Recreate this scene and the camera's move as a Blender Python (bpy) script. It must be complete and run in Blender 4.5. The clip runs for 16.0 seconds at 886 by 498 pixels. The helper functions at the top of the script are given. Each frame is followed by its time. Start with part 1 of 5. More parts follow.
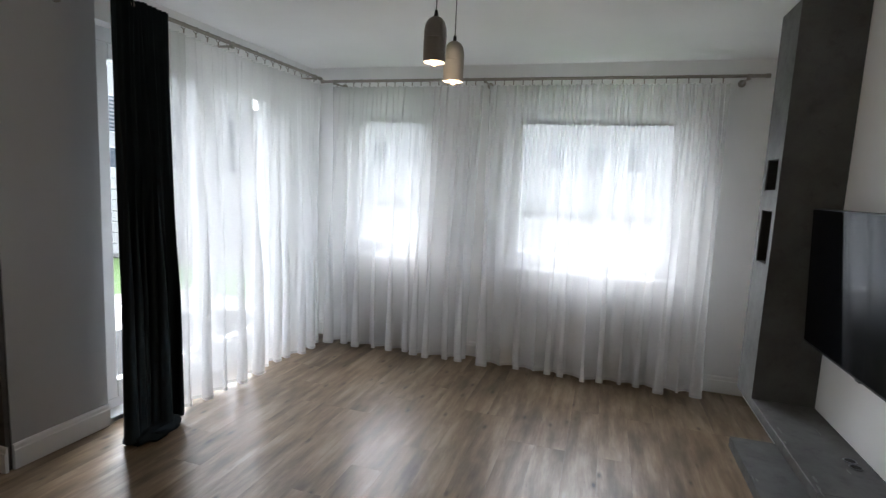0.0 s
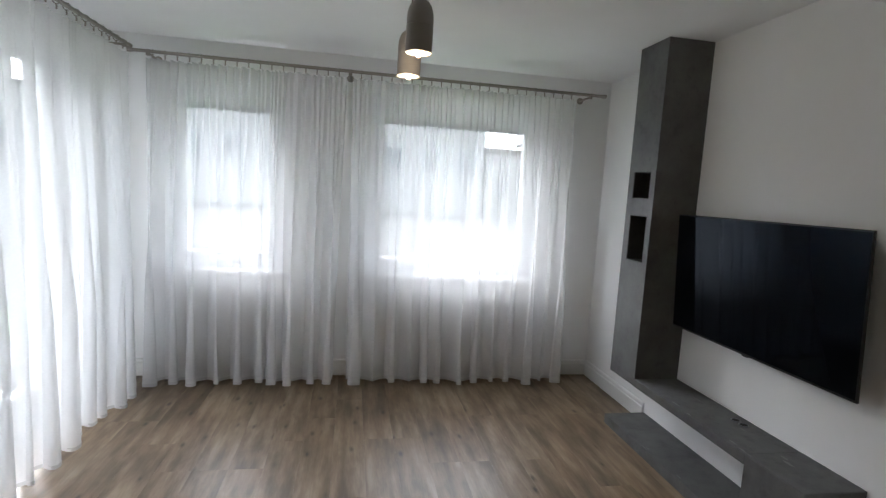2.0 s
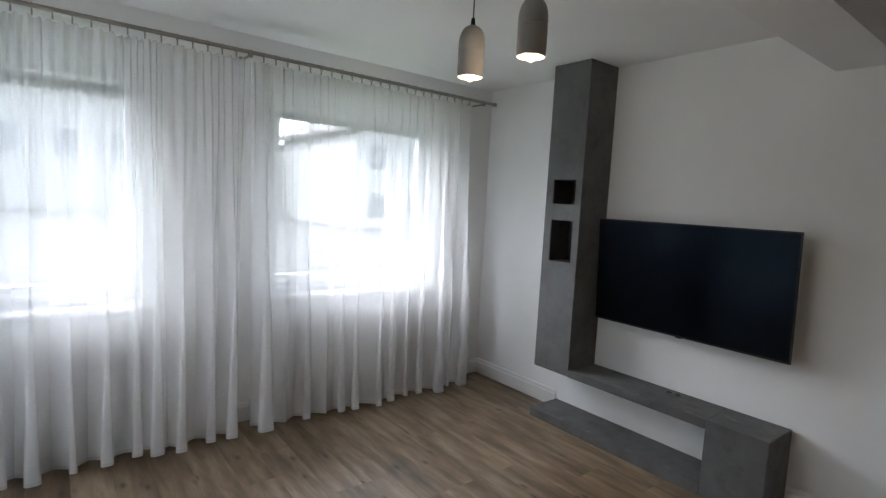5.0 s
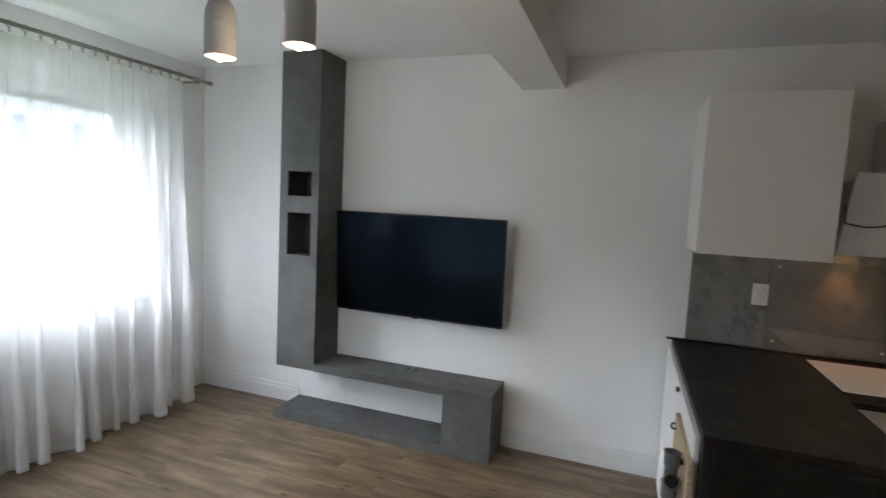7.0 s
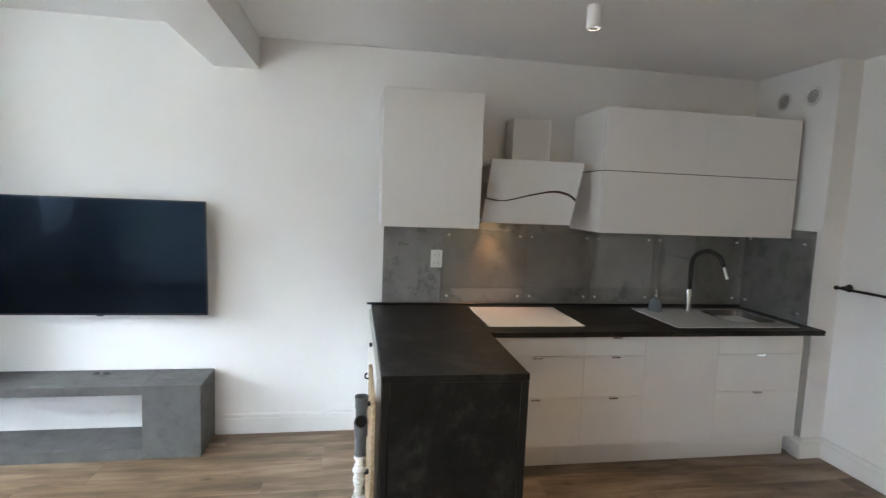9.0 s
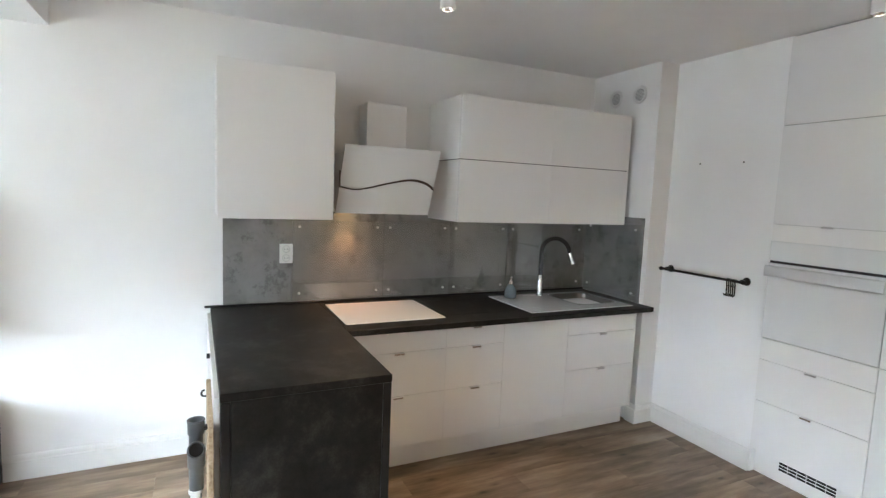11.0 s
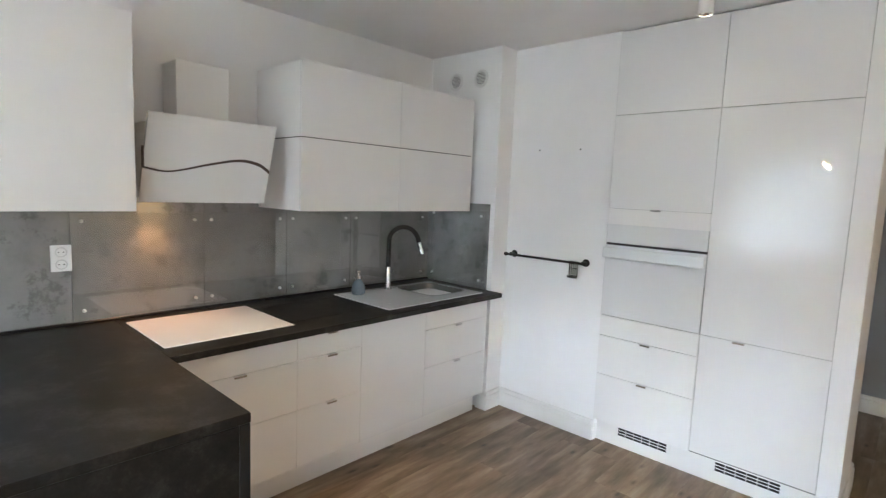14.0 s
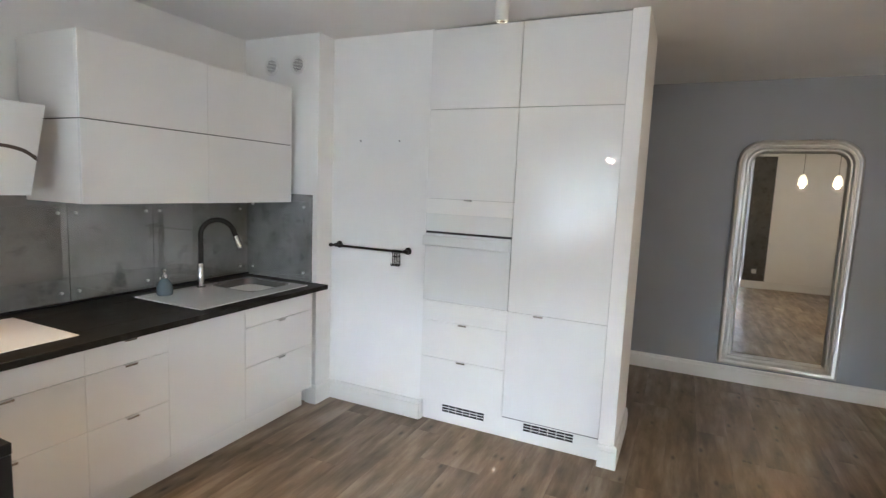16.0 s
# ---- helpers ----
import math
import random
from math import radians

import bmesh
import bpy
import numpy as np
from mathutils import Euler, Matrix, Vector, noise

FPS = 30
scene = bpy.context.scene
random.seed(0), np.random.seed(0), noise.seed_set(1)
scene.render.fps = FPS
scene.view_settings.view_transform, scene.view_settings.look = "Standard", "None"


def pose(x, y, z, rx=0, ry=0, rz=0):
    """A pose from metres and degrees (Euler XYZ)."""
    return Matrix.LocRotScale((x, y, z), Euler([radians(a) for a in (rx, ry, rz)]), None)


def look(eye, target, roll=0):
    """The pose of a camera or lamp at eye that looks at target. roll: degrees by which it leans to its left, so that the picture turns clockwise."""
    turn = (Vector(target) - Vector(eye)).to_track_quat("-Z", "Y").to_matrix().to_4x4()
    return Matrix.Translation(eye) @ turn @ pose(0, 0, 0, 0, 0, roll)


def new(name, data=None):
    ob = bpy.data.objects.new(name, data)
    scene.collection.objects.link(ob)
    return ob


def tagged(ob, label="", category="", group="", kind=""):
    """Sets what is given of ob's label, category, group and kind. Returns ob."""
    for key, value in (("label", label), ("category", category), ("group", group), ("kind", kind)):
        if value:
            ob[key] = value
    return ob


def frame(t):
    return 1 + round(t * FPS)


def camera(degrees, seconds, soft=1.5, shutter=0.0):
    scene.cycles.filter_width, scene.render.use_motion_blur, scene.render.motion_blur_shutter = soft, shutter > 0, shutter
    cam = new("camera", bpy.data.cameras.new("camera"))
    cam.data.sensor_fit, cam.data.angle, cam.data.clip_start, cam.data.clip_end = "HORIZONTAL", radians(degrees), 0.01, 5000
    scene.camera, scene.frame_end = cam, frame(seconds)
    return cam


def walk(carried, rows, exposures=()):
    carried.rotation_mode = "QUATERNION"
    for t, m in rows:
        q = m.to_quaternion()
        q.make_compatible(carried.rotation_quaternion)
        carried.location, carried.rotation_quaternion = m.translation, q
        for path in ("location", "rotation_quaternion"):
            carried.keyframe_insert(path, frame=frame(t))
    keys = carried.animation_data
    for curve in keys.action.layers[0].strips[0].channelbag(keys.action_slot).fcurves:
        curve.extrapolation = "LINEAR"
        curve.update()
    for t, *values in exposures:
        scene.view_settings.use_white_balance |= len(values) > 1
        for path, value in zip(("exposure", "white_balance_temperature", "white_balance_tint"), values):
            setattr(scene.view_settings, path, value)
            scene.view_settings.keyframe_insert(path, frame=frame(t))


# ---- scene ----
cam = camera(81.4, 16.0, 1.3, 0.25)
PATH = [
    (0, (0.054, 0.318, 1.619), (-0.533, 2.213, 1.369), 2.8),
    (0.5, (-0.107, 0.362, 1.612), (-0.485, 2.31, 1.367), 3.1),
    (1, (-0.348, 0.401, 1.623), (-0.488, 2.383, 1.39), 3.3),
    (1.5, (-0.675, 0.441, 1.635), (-0.575, 2.426, 1.416), 3.7),
    (2, (-0.964, 0.553, 1.637), (-0.609, 2.509, 1.417), 3.5),
    (2.5, (-1.23, 0.667, 1.629), (-0.644, 2.568, 1.423), 3.5),
    (3, (-1.518, 0.756, 1.64), (-0.729, 2.583, 1.437), 3.6),
    (5.3, (-2.082, 1.424, 1.654), (-0.776, 2.926, 1.453), 2.9),
    (5.5, (-2.057, 1.493, 1.671), (-0.692, 2.939, 1.457), 2.8),
    (6, (-2.021, 1.551, 1.688), (-0.502, 2.836, 1.481), 3.0),
    (6.5, (-2.095, 1.583, 1.697), (-0.371, 2.578, 1.502), 3.2),
    (7, (-2.172, 1.555, 1.686), (-0.297, 2.227, 1.504), 2.9),
    (7.5, (-2.234, 1.512, 1.687), (-0.273, 1.863, 1.504), 2.7),
    (8, (-2.274, 1.459, 1.673), (-0.286, 1.575, 1.49), 2.7),
    (8.5, (-2.309, 1.404, 1.669), (-0.322, 1.287, 1.481), 2.3),
    (8.7, (-2.328, 1.387, 1.66), (-0.346, 1.193, 1.474), 2.4),
    (9, (-2.31, 1.375, 1.666), (-0.348, 1.038, 1.471), 2.3),
    (9.5, (-2.311, 1.322, 1.654), (-0.386, 0.817, 1.46), 2.3),
    (10, (-2.283, 1.31, 1.668), (-0.406, 0.652, 1.459), 2.4),
    (10.2, (-2.267, 1.329, 1.667), (-0.409, 0.619, 1.457), 2.4),
    (12.5, (-1.752, 1.291, 1.621), (-0.105, 0.176, 1.413), 2.3),
    (13, (-1.674, 1.327, 1.63), (-0.119, 0.087, 1.413), 2.4),
    (13.5, (-1.668, 1.335, 1.629), (-0.207, -0.012, 1.408), 2.4),
    (14, (-1.683, 1.334, 1.625), (-0.327, -0.119, 1.403), 2.3),
    (14.5, (-1.71, 1.32, 1.631), (-0.443, -0.21, 1.403), 2.3),
    (15, (-1.723, 1.321, 1.627), (-0.591, -0.312, 1.398), 2.4),
    (15.5, (-1.74, 1.312, 1.632), (-0.764, -0.418, 1.399), 2.4),
    (16, (-1.775, 1.299, 1.635), (-0.935, -0.5, 1.399), 2.4),
]
EXPOSE = [(0.0, 3.2, 6050, 11), (3.0, 3.25, 6050, 11), (5.5, 3.26, 5950, 11), (6.5, 3.43, 5990, 9), (7.0, 3.88, 5850, 9), (7.5, 4.51, 5750, 6), (8.0, 4.9, 5750, 6), (9.0, 5.02, 5650, 6), (10.0, 5.31, 5600, 6), (12.5, 5.56, 5560, 6), (14.0, 5.72, 5520, 6), (15.0, 5.68, 5500, 6), (16.0, 5.71, 5500, 6)]
walk(cam, [(t, look(eye, target, roll)) for t, eye, target, roll in PATH], EXPOSE)

# ---- world and light ----
world = bpy.data.worlds.new("overcast_sky")
scene.world = world
world.use_nodes = True
wn, wl = world.node_tree.nodes, world.node_tree.links
sky = wn.new("ShaderNodeTexSky")
sky.sky_type = "NISHITA"
sky.sun_disc = False
sky.sun_elevation, sky.sun_rotation = radians(39), radians(-34)
sky.air_density, sky.dust_density, sky.ozone_density = 1.0, 1.5, 1.0
veil = wn.new("ShaderNodeHueSaturation")
veil.inputs["Saturation"].default_value = 0.25
wl.new(sky.outputs["Color"], veil.inputs["Color"])
wl.new(veil.outputs["Color"], wn["Background"].inputs["Color"])
wn["Background"].inputs["Strength"].default_value = 0.10
sun = new("sun", bpy.data.lights.new("sun", "SUN"))
sun.data.energy, sun.data.angle, sun.data.color = 1.5, radians(90), (1.0, 0.99, 0.97)
sun.matrix_world = look((-6.2, 9.2, 9.0), (0, 0, 0))


# ---- mesh helpers ----
def mesh_of(bm, name):
    me = bpy.data.meshes.new(name)
    bm.to_mesh(me)
    bm.free()
    return me


def part(name, bm, material, parent=None, label="", smooth=False):
    """One mesh object, under a thing or a part."""
    me = mesh_of(bm, name)
    if material:
        me.materials.append(material)
    if smooth:
        me.shade_smooth()
        me.set_sharp_from_angle(angle=radians(40))
    ob = new(name, me)
    if parent:
        ob.parent = parent
    if label:
        ob["label"] = label
    return ob


def thing(name, label, category, group="", kind="", at=(0, 0, 0)):
    ob = tagged(new(name), label, category, group, kind)
    ob.location = at
    ob.empty_display_size = 0.05
    return ob


def box(x0, x1, y0, y1, z0, z1, bevel=0.0, seg=1, bm=None):
    b = bmesh.new()
    bmesh.ops.create_cube(b, size=1.0)
    for v in b.verts:
        v.co = ((x0 + x1) / 2 + v.co.x * (x1 - x0), (y0 + y1) / 2 + v.co.y * (y1 - y0), (z0 + z1) / 2 + v.co.z * (z1 - z0))
    if bevel:
        bmesh.ops.bevel(b, geom=b.edges[:], offset=bevel, segments=seg, profile=0.6, affect="EDGES")
    return merge(bm, b)


def merge(bm, b):
    if bm is None:
        return b
    me = bpy.data.meshes.new("tmp")
    b.to_mesh(me)
    b.free()
    bm.from_mesh(me)
    bpy.data.meshes.remove(me)
    return bm


def lathe(profile, seg=32, bm=None, at=(0, 0, 0), axis="Z"):
    """A turned body from (radius, height) pairs."""
    b = bmesh.new()
    rings = []
    for r, z in profile:
        if r < 1e-5:
            rings.append([b.verts.new((0, 0, z))])
        else:
            rings.append([b.verts.new((r * math.cos(2 * math.pi * k / seg), r * math.sin(2 * math.pi * k / seg), z)) for k in range(seg)])
    for lo, hi in zip(rings, rings[1:]):
        for k in range(seg):
            n = (k + 1) % seg
            if len(lo) == 1 and len(hi) == 1:
                continue
            if len(lo) == 1:
                b.faces.new((lo[0], hi[n], hi[k]))
            elif len(hi) == 1:
                b.faces.new((lo[k], lo[n], hi[0]))
            else:
                b.faces.new((lo[k], lo[n], hi[n], hi[k]))
    bmesh.ops.recalc_face_normals(b, faces=b.faces)
    turn = {"X": Matrix.Rotation(radians(90), 4, "Y"), "Y": Matrix.Rotation(radians(-90), 4, "X"), "Z": Matrix.Identity(4)}[axis]
    bmesh.ops.transform(b, matrix=Matrix.Translation(at) @ turn, verts=b.verts)
    return merge(bm, b)


def rod(p, q, r, seg=12, bm=None):
    """A round bar from p to q with closed ends."""
    p, q = Vector(p), Vector(q)
    d = q - p
    b = bmesh.new()
    bmesh.ops.create_cone(b, cap_ends=True, segments=seg, radius1=r, radius2=r, depth=d.length)
    m = Matrix.Translation((p + q) / 2) @ d.to_track_quat("Z", "Y").to_matrix().to_4x4()
    bmesh.ops.transform(b, matrix=m, verts=b.verts)
    return merge(bm, b)


def tube(points, r, seg=12, bm=None):
    """A round bar along a line of points."""
    b = bmesh.new()
    pts = [Vector(p) for p in points]
    rings, up = [], Vector((0.13, 0.31, 0.94))
    for i, p in enumerate(pts):
        d = (pts[min(i + 1, len(pts) - 1)] - pts[max(i - 1, 0)]).normalized()
        s = d.cross(up).normalized()
        u = s.cross(d).normalized()
        up = u
        rings.append([b.verts.new(p + r * (math.cos(2 * math.pi * k / seg) * s + math.sin(2 * math.pi * k / seg) * u)) for k in range(seg)])
    for lo, hi in zip(rings, rings[1:]):
        for k in range(seg):
            n = (k + 1) % seg
            b.faces.new((lo[k], lo[n], hi[n], hi[k]))
    b.faces.new(rings[0][::-1])
    b.faces.new(rings[-1])
    bmesh.ops.recalc_face_normals(b, faces=b.faces)
    return merge(bm, b)


def extrude_profile(outline, axis, a, b_, bm=None):
    """A closed outline of pairs drawn along an axis from a to b_. axis X: pairs are (y, z); Y: (x, z); Z: (x, y)."""
    b = bmesh.new()
    put = {"X": lambda u, v, s: (s, u, v), "Y": lambda u, v, s: (u, s, v), "Z": lambda u, v, s: (u, v, s)}[axis]
    lo = [b.verts.new(put(u, v, a)) for u, v in outline]
    hi = [b.verts.new(put(u, v, b_)) for u, v in outline]
    n = len(outline)
    for k in range(n):
        b.faces.new((lo[k], lo[(k + 1) % n], hi[(k + 1) % n], hi[k]))
    b.faces.new(lo[::-1])
    b.faces.new(hi)
    bmesh.ops.recalc_face_normals(b, faces=b.faces)
    return merge(bm, b)


# ---- materials ----
def material(name, colour, rough=0.5, metal=0.0, coat=0.0):
    m = bpy.data.materials.new(name)
    m.use_nodes = True
    p = m.node_tree.nodes["Principled BSDF"]
    p.inputs["Base Color"].default_value = (*colour, 1)
    p.inputs["Roughness"].default_value = rough
    p.inputs["Metallic"].default_value = metal
    p.inputs["Coat Weight"].default_value = coat
    p.inputs["Coat Roughness"].default_value = 0.04
    return m


def node(m, kind, **inputs):
    n = m.node_tree.nodes.new(kind)
    for k, v in inputs.items():
        n.inputs[k.replace("_", " ")].default_value = v
    return n


def wire(m, a, b):
    m.node_tree.links.new(a, b)


def mapped(m, scale=(1, 1, 1), source="Object"):
    c = node(m, "ShaderNodeTexCoord")
    mp = node(m, "ShaderNodeMapping")
    mp.inputs["Scale"].default_value = scale
    wire(m, c.outputs[source], mp.inputs["Vector"])
    return mp.outputs["Vector"]


def noise_tex(m, vec, scale, detail=4, rough=0.55):
    n = node(m, "ShaderNodeTexNoise", Scale=scale, Detail=detail, Roughness=rough)
    wire(m, vec, n.inputs["Vector"])
    return n.outputs["Fac"]


def ramp(m, fac, stops):
    r = m.node_tree.nodes.new("ShaderNodeValToRGB")
    els = r.color_ramp.elements
    while len(els) < len(stops):
        els.new(0.5)
    for e, (pos, col) in zip(els, stops):
        e.position, e.color = pos, (*col, 1) if len(col) == 3 else col
    wire(m, fac, r.inputs["Fac"])
    return r.outputs["Color"]


def mix(m, fac, a, b, mode="MIX"):
    n = m.node_tree.nodes.new("ShaderNodeMix")
    n.data_type, n.blend_type = "RGBA", mode
    for sock, v in ((n.inputs[0], fac), (n.inputs[6], a), (n.inputs[7], b)):
        if isinstance(v, (int, float)):
            sock.default_value = v
        elif isinstance(v, tuple):
            sock.default_value = (*v, 1)
        else:
            wire(m, v, sock)
    return n.outputs[2]


def bump(m, height, strength=0.2, dist=0.002):
    b = node(m, "ShaderNodeBump", Strength=strength, Distance=dist)
    wire(m, height, b.inputs["Height"])
    wire(m, b.outputs["Normal"], m.node_tree.nodes["Principled BSDF"].inputs["Normal"])


def base(m):
    return m.node_tree.nodes["Principled BSDF"].inputs


def painted(name, colour, rough=0.6, amount=0.03):
    m = material(name, colour, rough)
    v = mapped(m)
    big, fine = noise_tex(m, v, 1.3, 5), noise_tex(m, v, 260, 3)
    dark = tuple(c * (1 - 2 * amount) for c in colour)
    wire(m, ramp(m, big, [(0.3, dark), (0.7, colour)]), base(m)["Base Color"])
    wire(m, ramp(m, noise_tex(m, v, 4, 4), [(0.3, (rough - 0.08,) * 3), (0.7, (rough + 0.08,) * 3)]), base(m)["Roughness"])
    bump(m, fine, 0.12, 0.001)
    return m


def concrete(name, dark, light, rough=0.55, scale=1.0, relief=0.3, pitting=0.5, fleck=0.6):
    m = material(name, light, rough)
    v = mapped(m)
    cloud = noise_tex(m, v, 2.6 * scale, 8, 0.65)
    blot = noise_tex(m, v, 11 * scale, 6, 0.7)
    pit = noise_tex(m, v, 60 * scale, 3, 0.6)
    mid = tuple((a + b) / 2 for a, b in zip(dark, light))
    c = ramp(m, cloud, [(0.3, dark), (0.5, mid), (0.72, light)])
    spots = ramp(m, blot, [(0.36, (0.42, 0.42, 0.42)), (0.45, (1, 1, 1))])
    c = mix(m, fleck, c, spots, "MULTIPLY")
    pits = ramp(m, pit, [(0.27, (0.55, 0.55, 0.55)), (0.34, (1, 1, 1))])
    c = mix(m, pitting, c, pits, "MULTIPLY")
    wire(m, c, base(m)["Base Color"])
    wire(m, ramp(m, blot, [(0.3, (rough + 0.12,) * 3), (0.7, (rough - 0.1,) * 3)]), base(m)["Roughness"])
    bump(m, mix(m, 0.5, blot, pit), relief, 0.0025)
    return m


WHITE = painted("white_wall_paint", (0.875, 0.875, 0.87), 0.7)
CEIL = painted("white_ceiling_paint", (0.90, 0.90, 0.90), 0.8)
PALEGREY = painted("pale_grey_wall_paint", (0.47, 0.47, 0.475), 0.6)
GREYWALL = painted("grey_wall_paint", (0.35, 0.37, 0.405), 0.6)
TRIM = painted("white_trim_lacquer", (0.80, 0.80, 0.79), 0.35, 0.015)
CONCRETE = concrete("grey_concrete_plaster", (0.062, 0.062, 0.062), (0.138, 0.138, 0.136), 0.6, 1.0, 0.3, 0.4, 0.22)
NICHE = concrete("dark_niche_face", (0.02, 0.02, 0.02), (0.045, 0.045, 0.044), 0.7)
SPLASH = concrete("grey_concrete_panel", (0.15, 0.15, 0.147), (0.31, 0.31, 0.302), 0.14, 0.9, 0.0, 0.0)
for k_ in list(SPLASH.node_tree.nodes["Principled BSDF"].inputs["Roughness"].links) + list(SPLASH.node_tree.nodes["Principled BSDF"].inputs["Normal"].links):
    SPLASH.node_tree.links.remove(k_)
SPLASH.node_tree.nodes["Principled BSDF"].inputs["Roughness"].default_value = 0.3
SPLASH.node_tree.nodes["Principled BSDF"].inputs["Coat Weight"].default_value = 0.35
SPLASH.node_tree.nodes["Principled BSDF"].inputs["Coat IOR"].default_value = 1.6
SPLASH.node_tree.nodes["Principled BSDF"].inputs["Coat Roughness"].default_value = 0.02
PILASTER = concrete("dark_grey_plaster", (0.06, 0.06, 0.06), (0.11, 0.11, 0.108), 0.6)
POTCLAY = painted("pendant_concrete", (0.37, 0.36, 0.34), 0.8, 0.08)
GLOSS = material("white_gloss_lacquer", (0.80, 0.80, 0.795), 0.012)
CARCASS = material("white_cabinet_carcass", (0.72, 0.72, 0.71), 0.6)
# darkened copy of the white carcass: shade in the tall units' joints as colour
SHADOWED = material("shaded_tall_carcass", (0.22, 0.22, 0.22), 0.6)
HANDLE = material("satin_steel_handle", (0.72, 0.72, 0.71), 0.28, 1.0)
SATIN = material("white_satin_lacquer", (0.79, 0.785, 0.77), 0.38)
GLASSWHITE = material("white_glass", (0.76, 0.77, 0.77), 0.06, 0, 0.7)
HOBGLASS = material("white_hob_glass", (0.74, 0.74, 0.73), 0.34)
STEEL = material("brushed_steel", (0.50, 0.50, 0.49), 0.26, 1.0)
CHROME = material("chrome", (0.8, 0.8, 0.8), 0.12, 1.0)
BLACKMETAL = material("black_metal", (0.012, 0.012, 0.013), 0.4, 0.3)
BLACKRUBBER = material("black_silicone", (0.012, 0.012, 0.013), 0.5)
BLACKPLASTIC = material("black_plastic", (0.01, 0.01, 0.011), 0.35)
VOID = material("dark_recess", (0.02, 0.02, 0.02), 0.9)
SCREEN = material("tv_screen_glass", (0.003, 0.004, 0.006), 0.05, 0, 0.0)
SCREEN.node_tree.nodes["Principled BSDF"].inputs["IOR"].default_value = 1.23
base(SCREEN)["Specular Tint"].default_value = (0.48, 0.68, 1.0, 1)
PLASTIC = material("white_plastic", (0.78, 0.78, 0.77), 0.35)
PVC = material("white_window_frame", (0.82, 0.83, 0.84), 0.3)
RADIATOR = material("white_radiator_enamel", (0.80, 0.80, 0.80), 0.3)
GREYPIPE = material("grey_pvc_pipe", (0.105, 0.112, 0.12), 0.35)
ROD = material("brushed_nickel_rod", (0.33, 0.30, 0.27), 0.38, 0.9)
SOAP = material("smoky_blue_glass", (0.13, 0.17, 0.20), 0.15, 0, 0.3)
SILVER = material("champagne_silver_leaf", (0.64, 0.635, 0.61), 0.36, 0.8)
MIRROR = material("mirror_silvering", (0.90, 0.91, 0.90), 0.015, 1.0)
# grey that stands for the shade between the vent slats
VENTDARK = material("vent_shade", (0.22, 0.22, 0.22), 0.8)
CABLE = material("grey_cable", (0.12, 0.12, 0.12), 0.6)

WORKTOP = material("black_stone_laminate", (0.03, 0.03, 0.03), 0.5)
base(WORKTOP)["Specular IOR Level"].default_value = 0.3
v = mapped(WORKTOP)
c = ramp(WORKTOP, noise_tex(WORKTOP, v, 5, 8, 0.7), [(0.34, (0.006, 0.0057, 0.0053)), (0.52, (0.015, 0.0142, 0.0133)), (0.68, (0.048, 0.045, 0.041))])
c = mix(WORKTOP, 0.5, c, ramp(WORKTOP, noise_tex(WORKTOP, v, 120, 3), [(0.3, (0.5, 0.5, 0.5)), (0.62, (1.2, 1.2, 1.2))]), "MULTIPLY")
wire(WORKTOP, c, base(WORKTOP)["Base Color"])
bump(WORKTOP, noise_tex(WORKTOP, v, 180, 4), 0.25, 0.001)

# weathered oak laminate, one plank an object
PLANK = material("weathered_oak_laminate", (0.2, 0.15, 0.11), 0.36)
info = node(PLANK, "ShaderNodeObjectInfo")
tc = node(PLANK, "ShaderNodeTexCoord")
shift = node(PLANK, "ShaderNodeVectorMath")
shift.operation = "ADD"
rnd = node(PLANK, "ShaderNodeVectorMath")
rnd.operation = "SCALE"
rnd.inputs[0].default_value = (17.0, 31.0, 7.0)
wire(PLANK, info.outputs["Random"], rnd.inputs["Scale"])
wire(PLANK, tc.outputs["Object"], shift.inputs[0])
wire(PLANK, rnd.outputs[0], shift.inputs[1])


def stretched(sx, sy):
    mp = node(PLANK, "ShaderNodeMapping")
    mp.inputs["Scale"].default_value = (sx, sy, 1)
    wire(PLANK, shift.outputs[0], mp.inputs["Vector"])
    return mp.outputs["Vector"]


streak = noise_tex(PLANK, stretched(9, 1.2), 1.5, 5, 0.55)
grain = noise_tex(PLANK, stretched(60, 5.0), 2.0, 5, 0.6)
patch = noise_tex(PLANK, stretched(4.5, 1.6), 1.7, 5, 0.55)
c = ramp(PLANK, streak, [(0.32, (0.108, 0.077, 0.050)), (0.44, (0.160, 0.120, 0.081)), (0.56, (0.214, 0.168, 0.119)), (0.68, (0.285, 0.238, 0.182))])
c = mix(PLANK, 0.2, c, ramp(PLANK, grain, [(0.30, (0.55, 0.53, 0.5)), (0.6, (1.08, 1.08, 1.08))]), "MULTIPLY")
c = mix(PLANK, 0.9, c, ramp(PLANK, patch, [(0.34, (0.70, 0.68, 0.66)), (0.5, (1, 1, 1)), (0.66, (1.16, 1.17, 1.18))]), "MULTIPLY")
tone = ramp(PLANK, info.outputs["Random"], [(0.0, (0.92, 0.91, 0.90)), (0.5, (1, 1, 1)), (1.0, (1.06, 1.04, 1.02))])
c = mix(PLANK, 1.0, c, tone, "MULTIPLY")
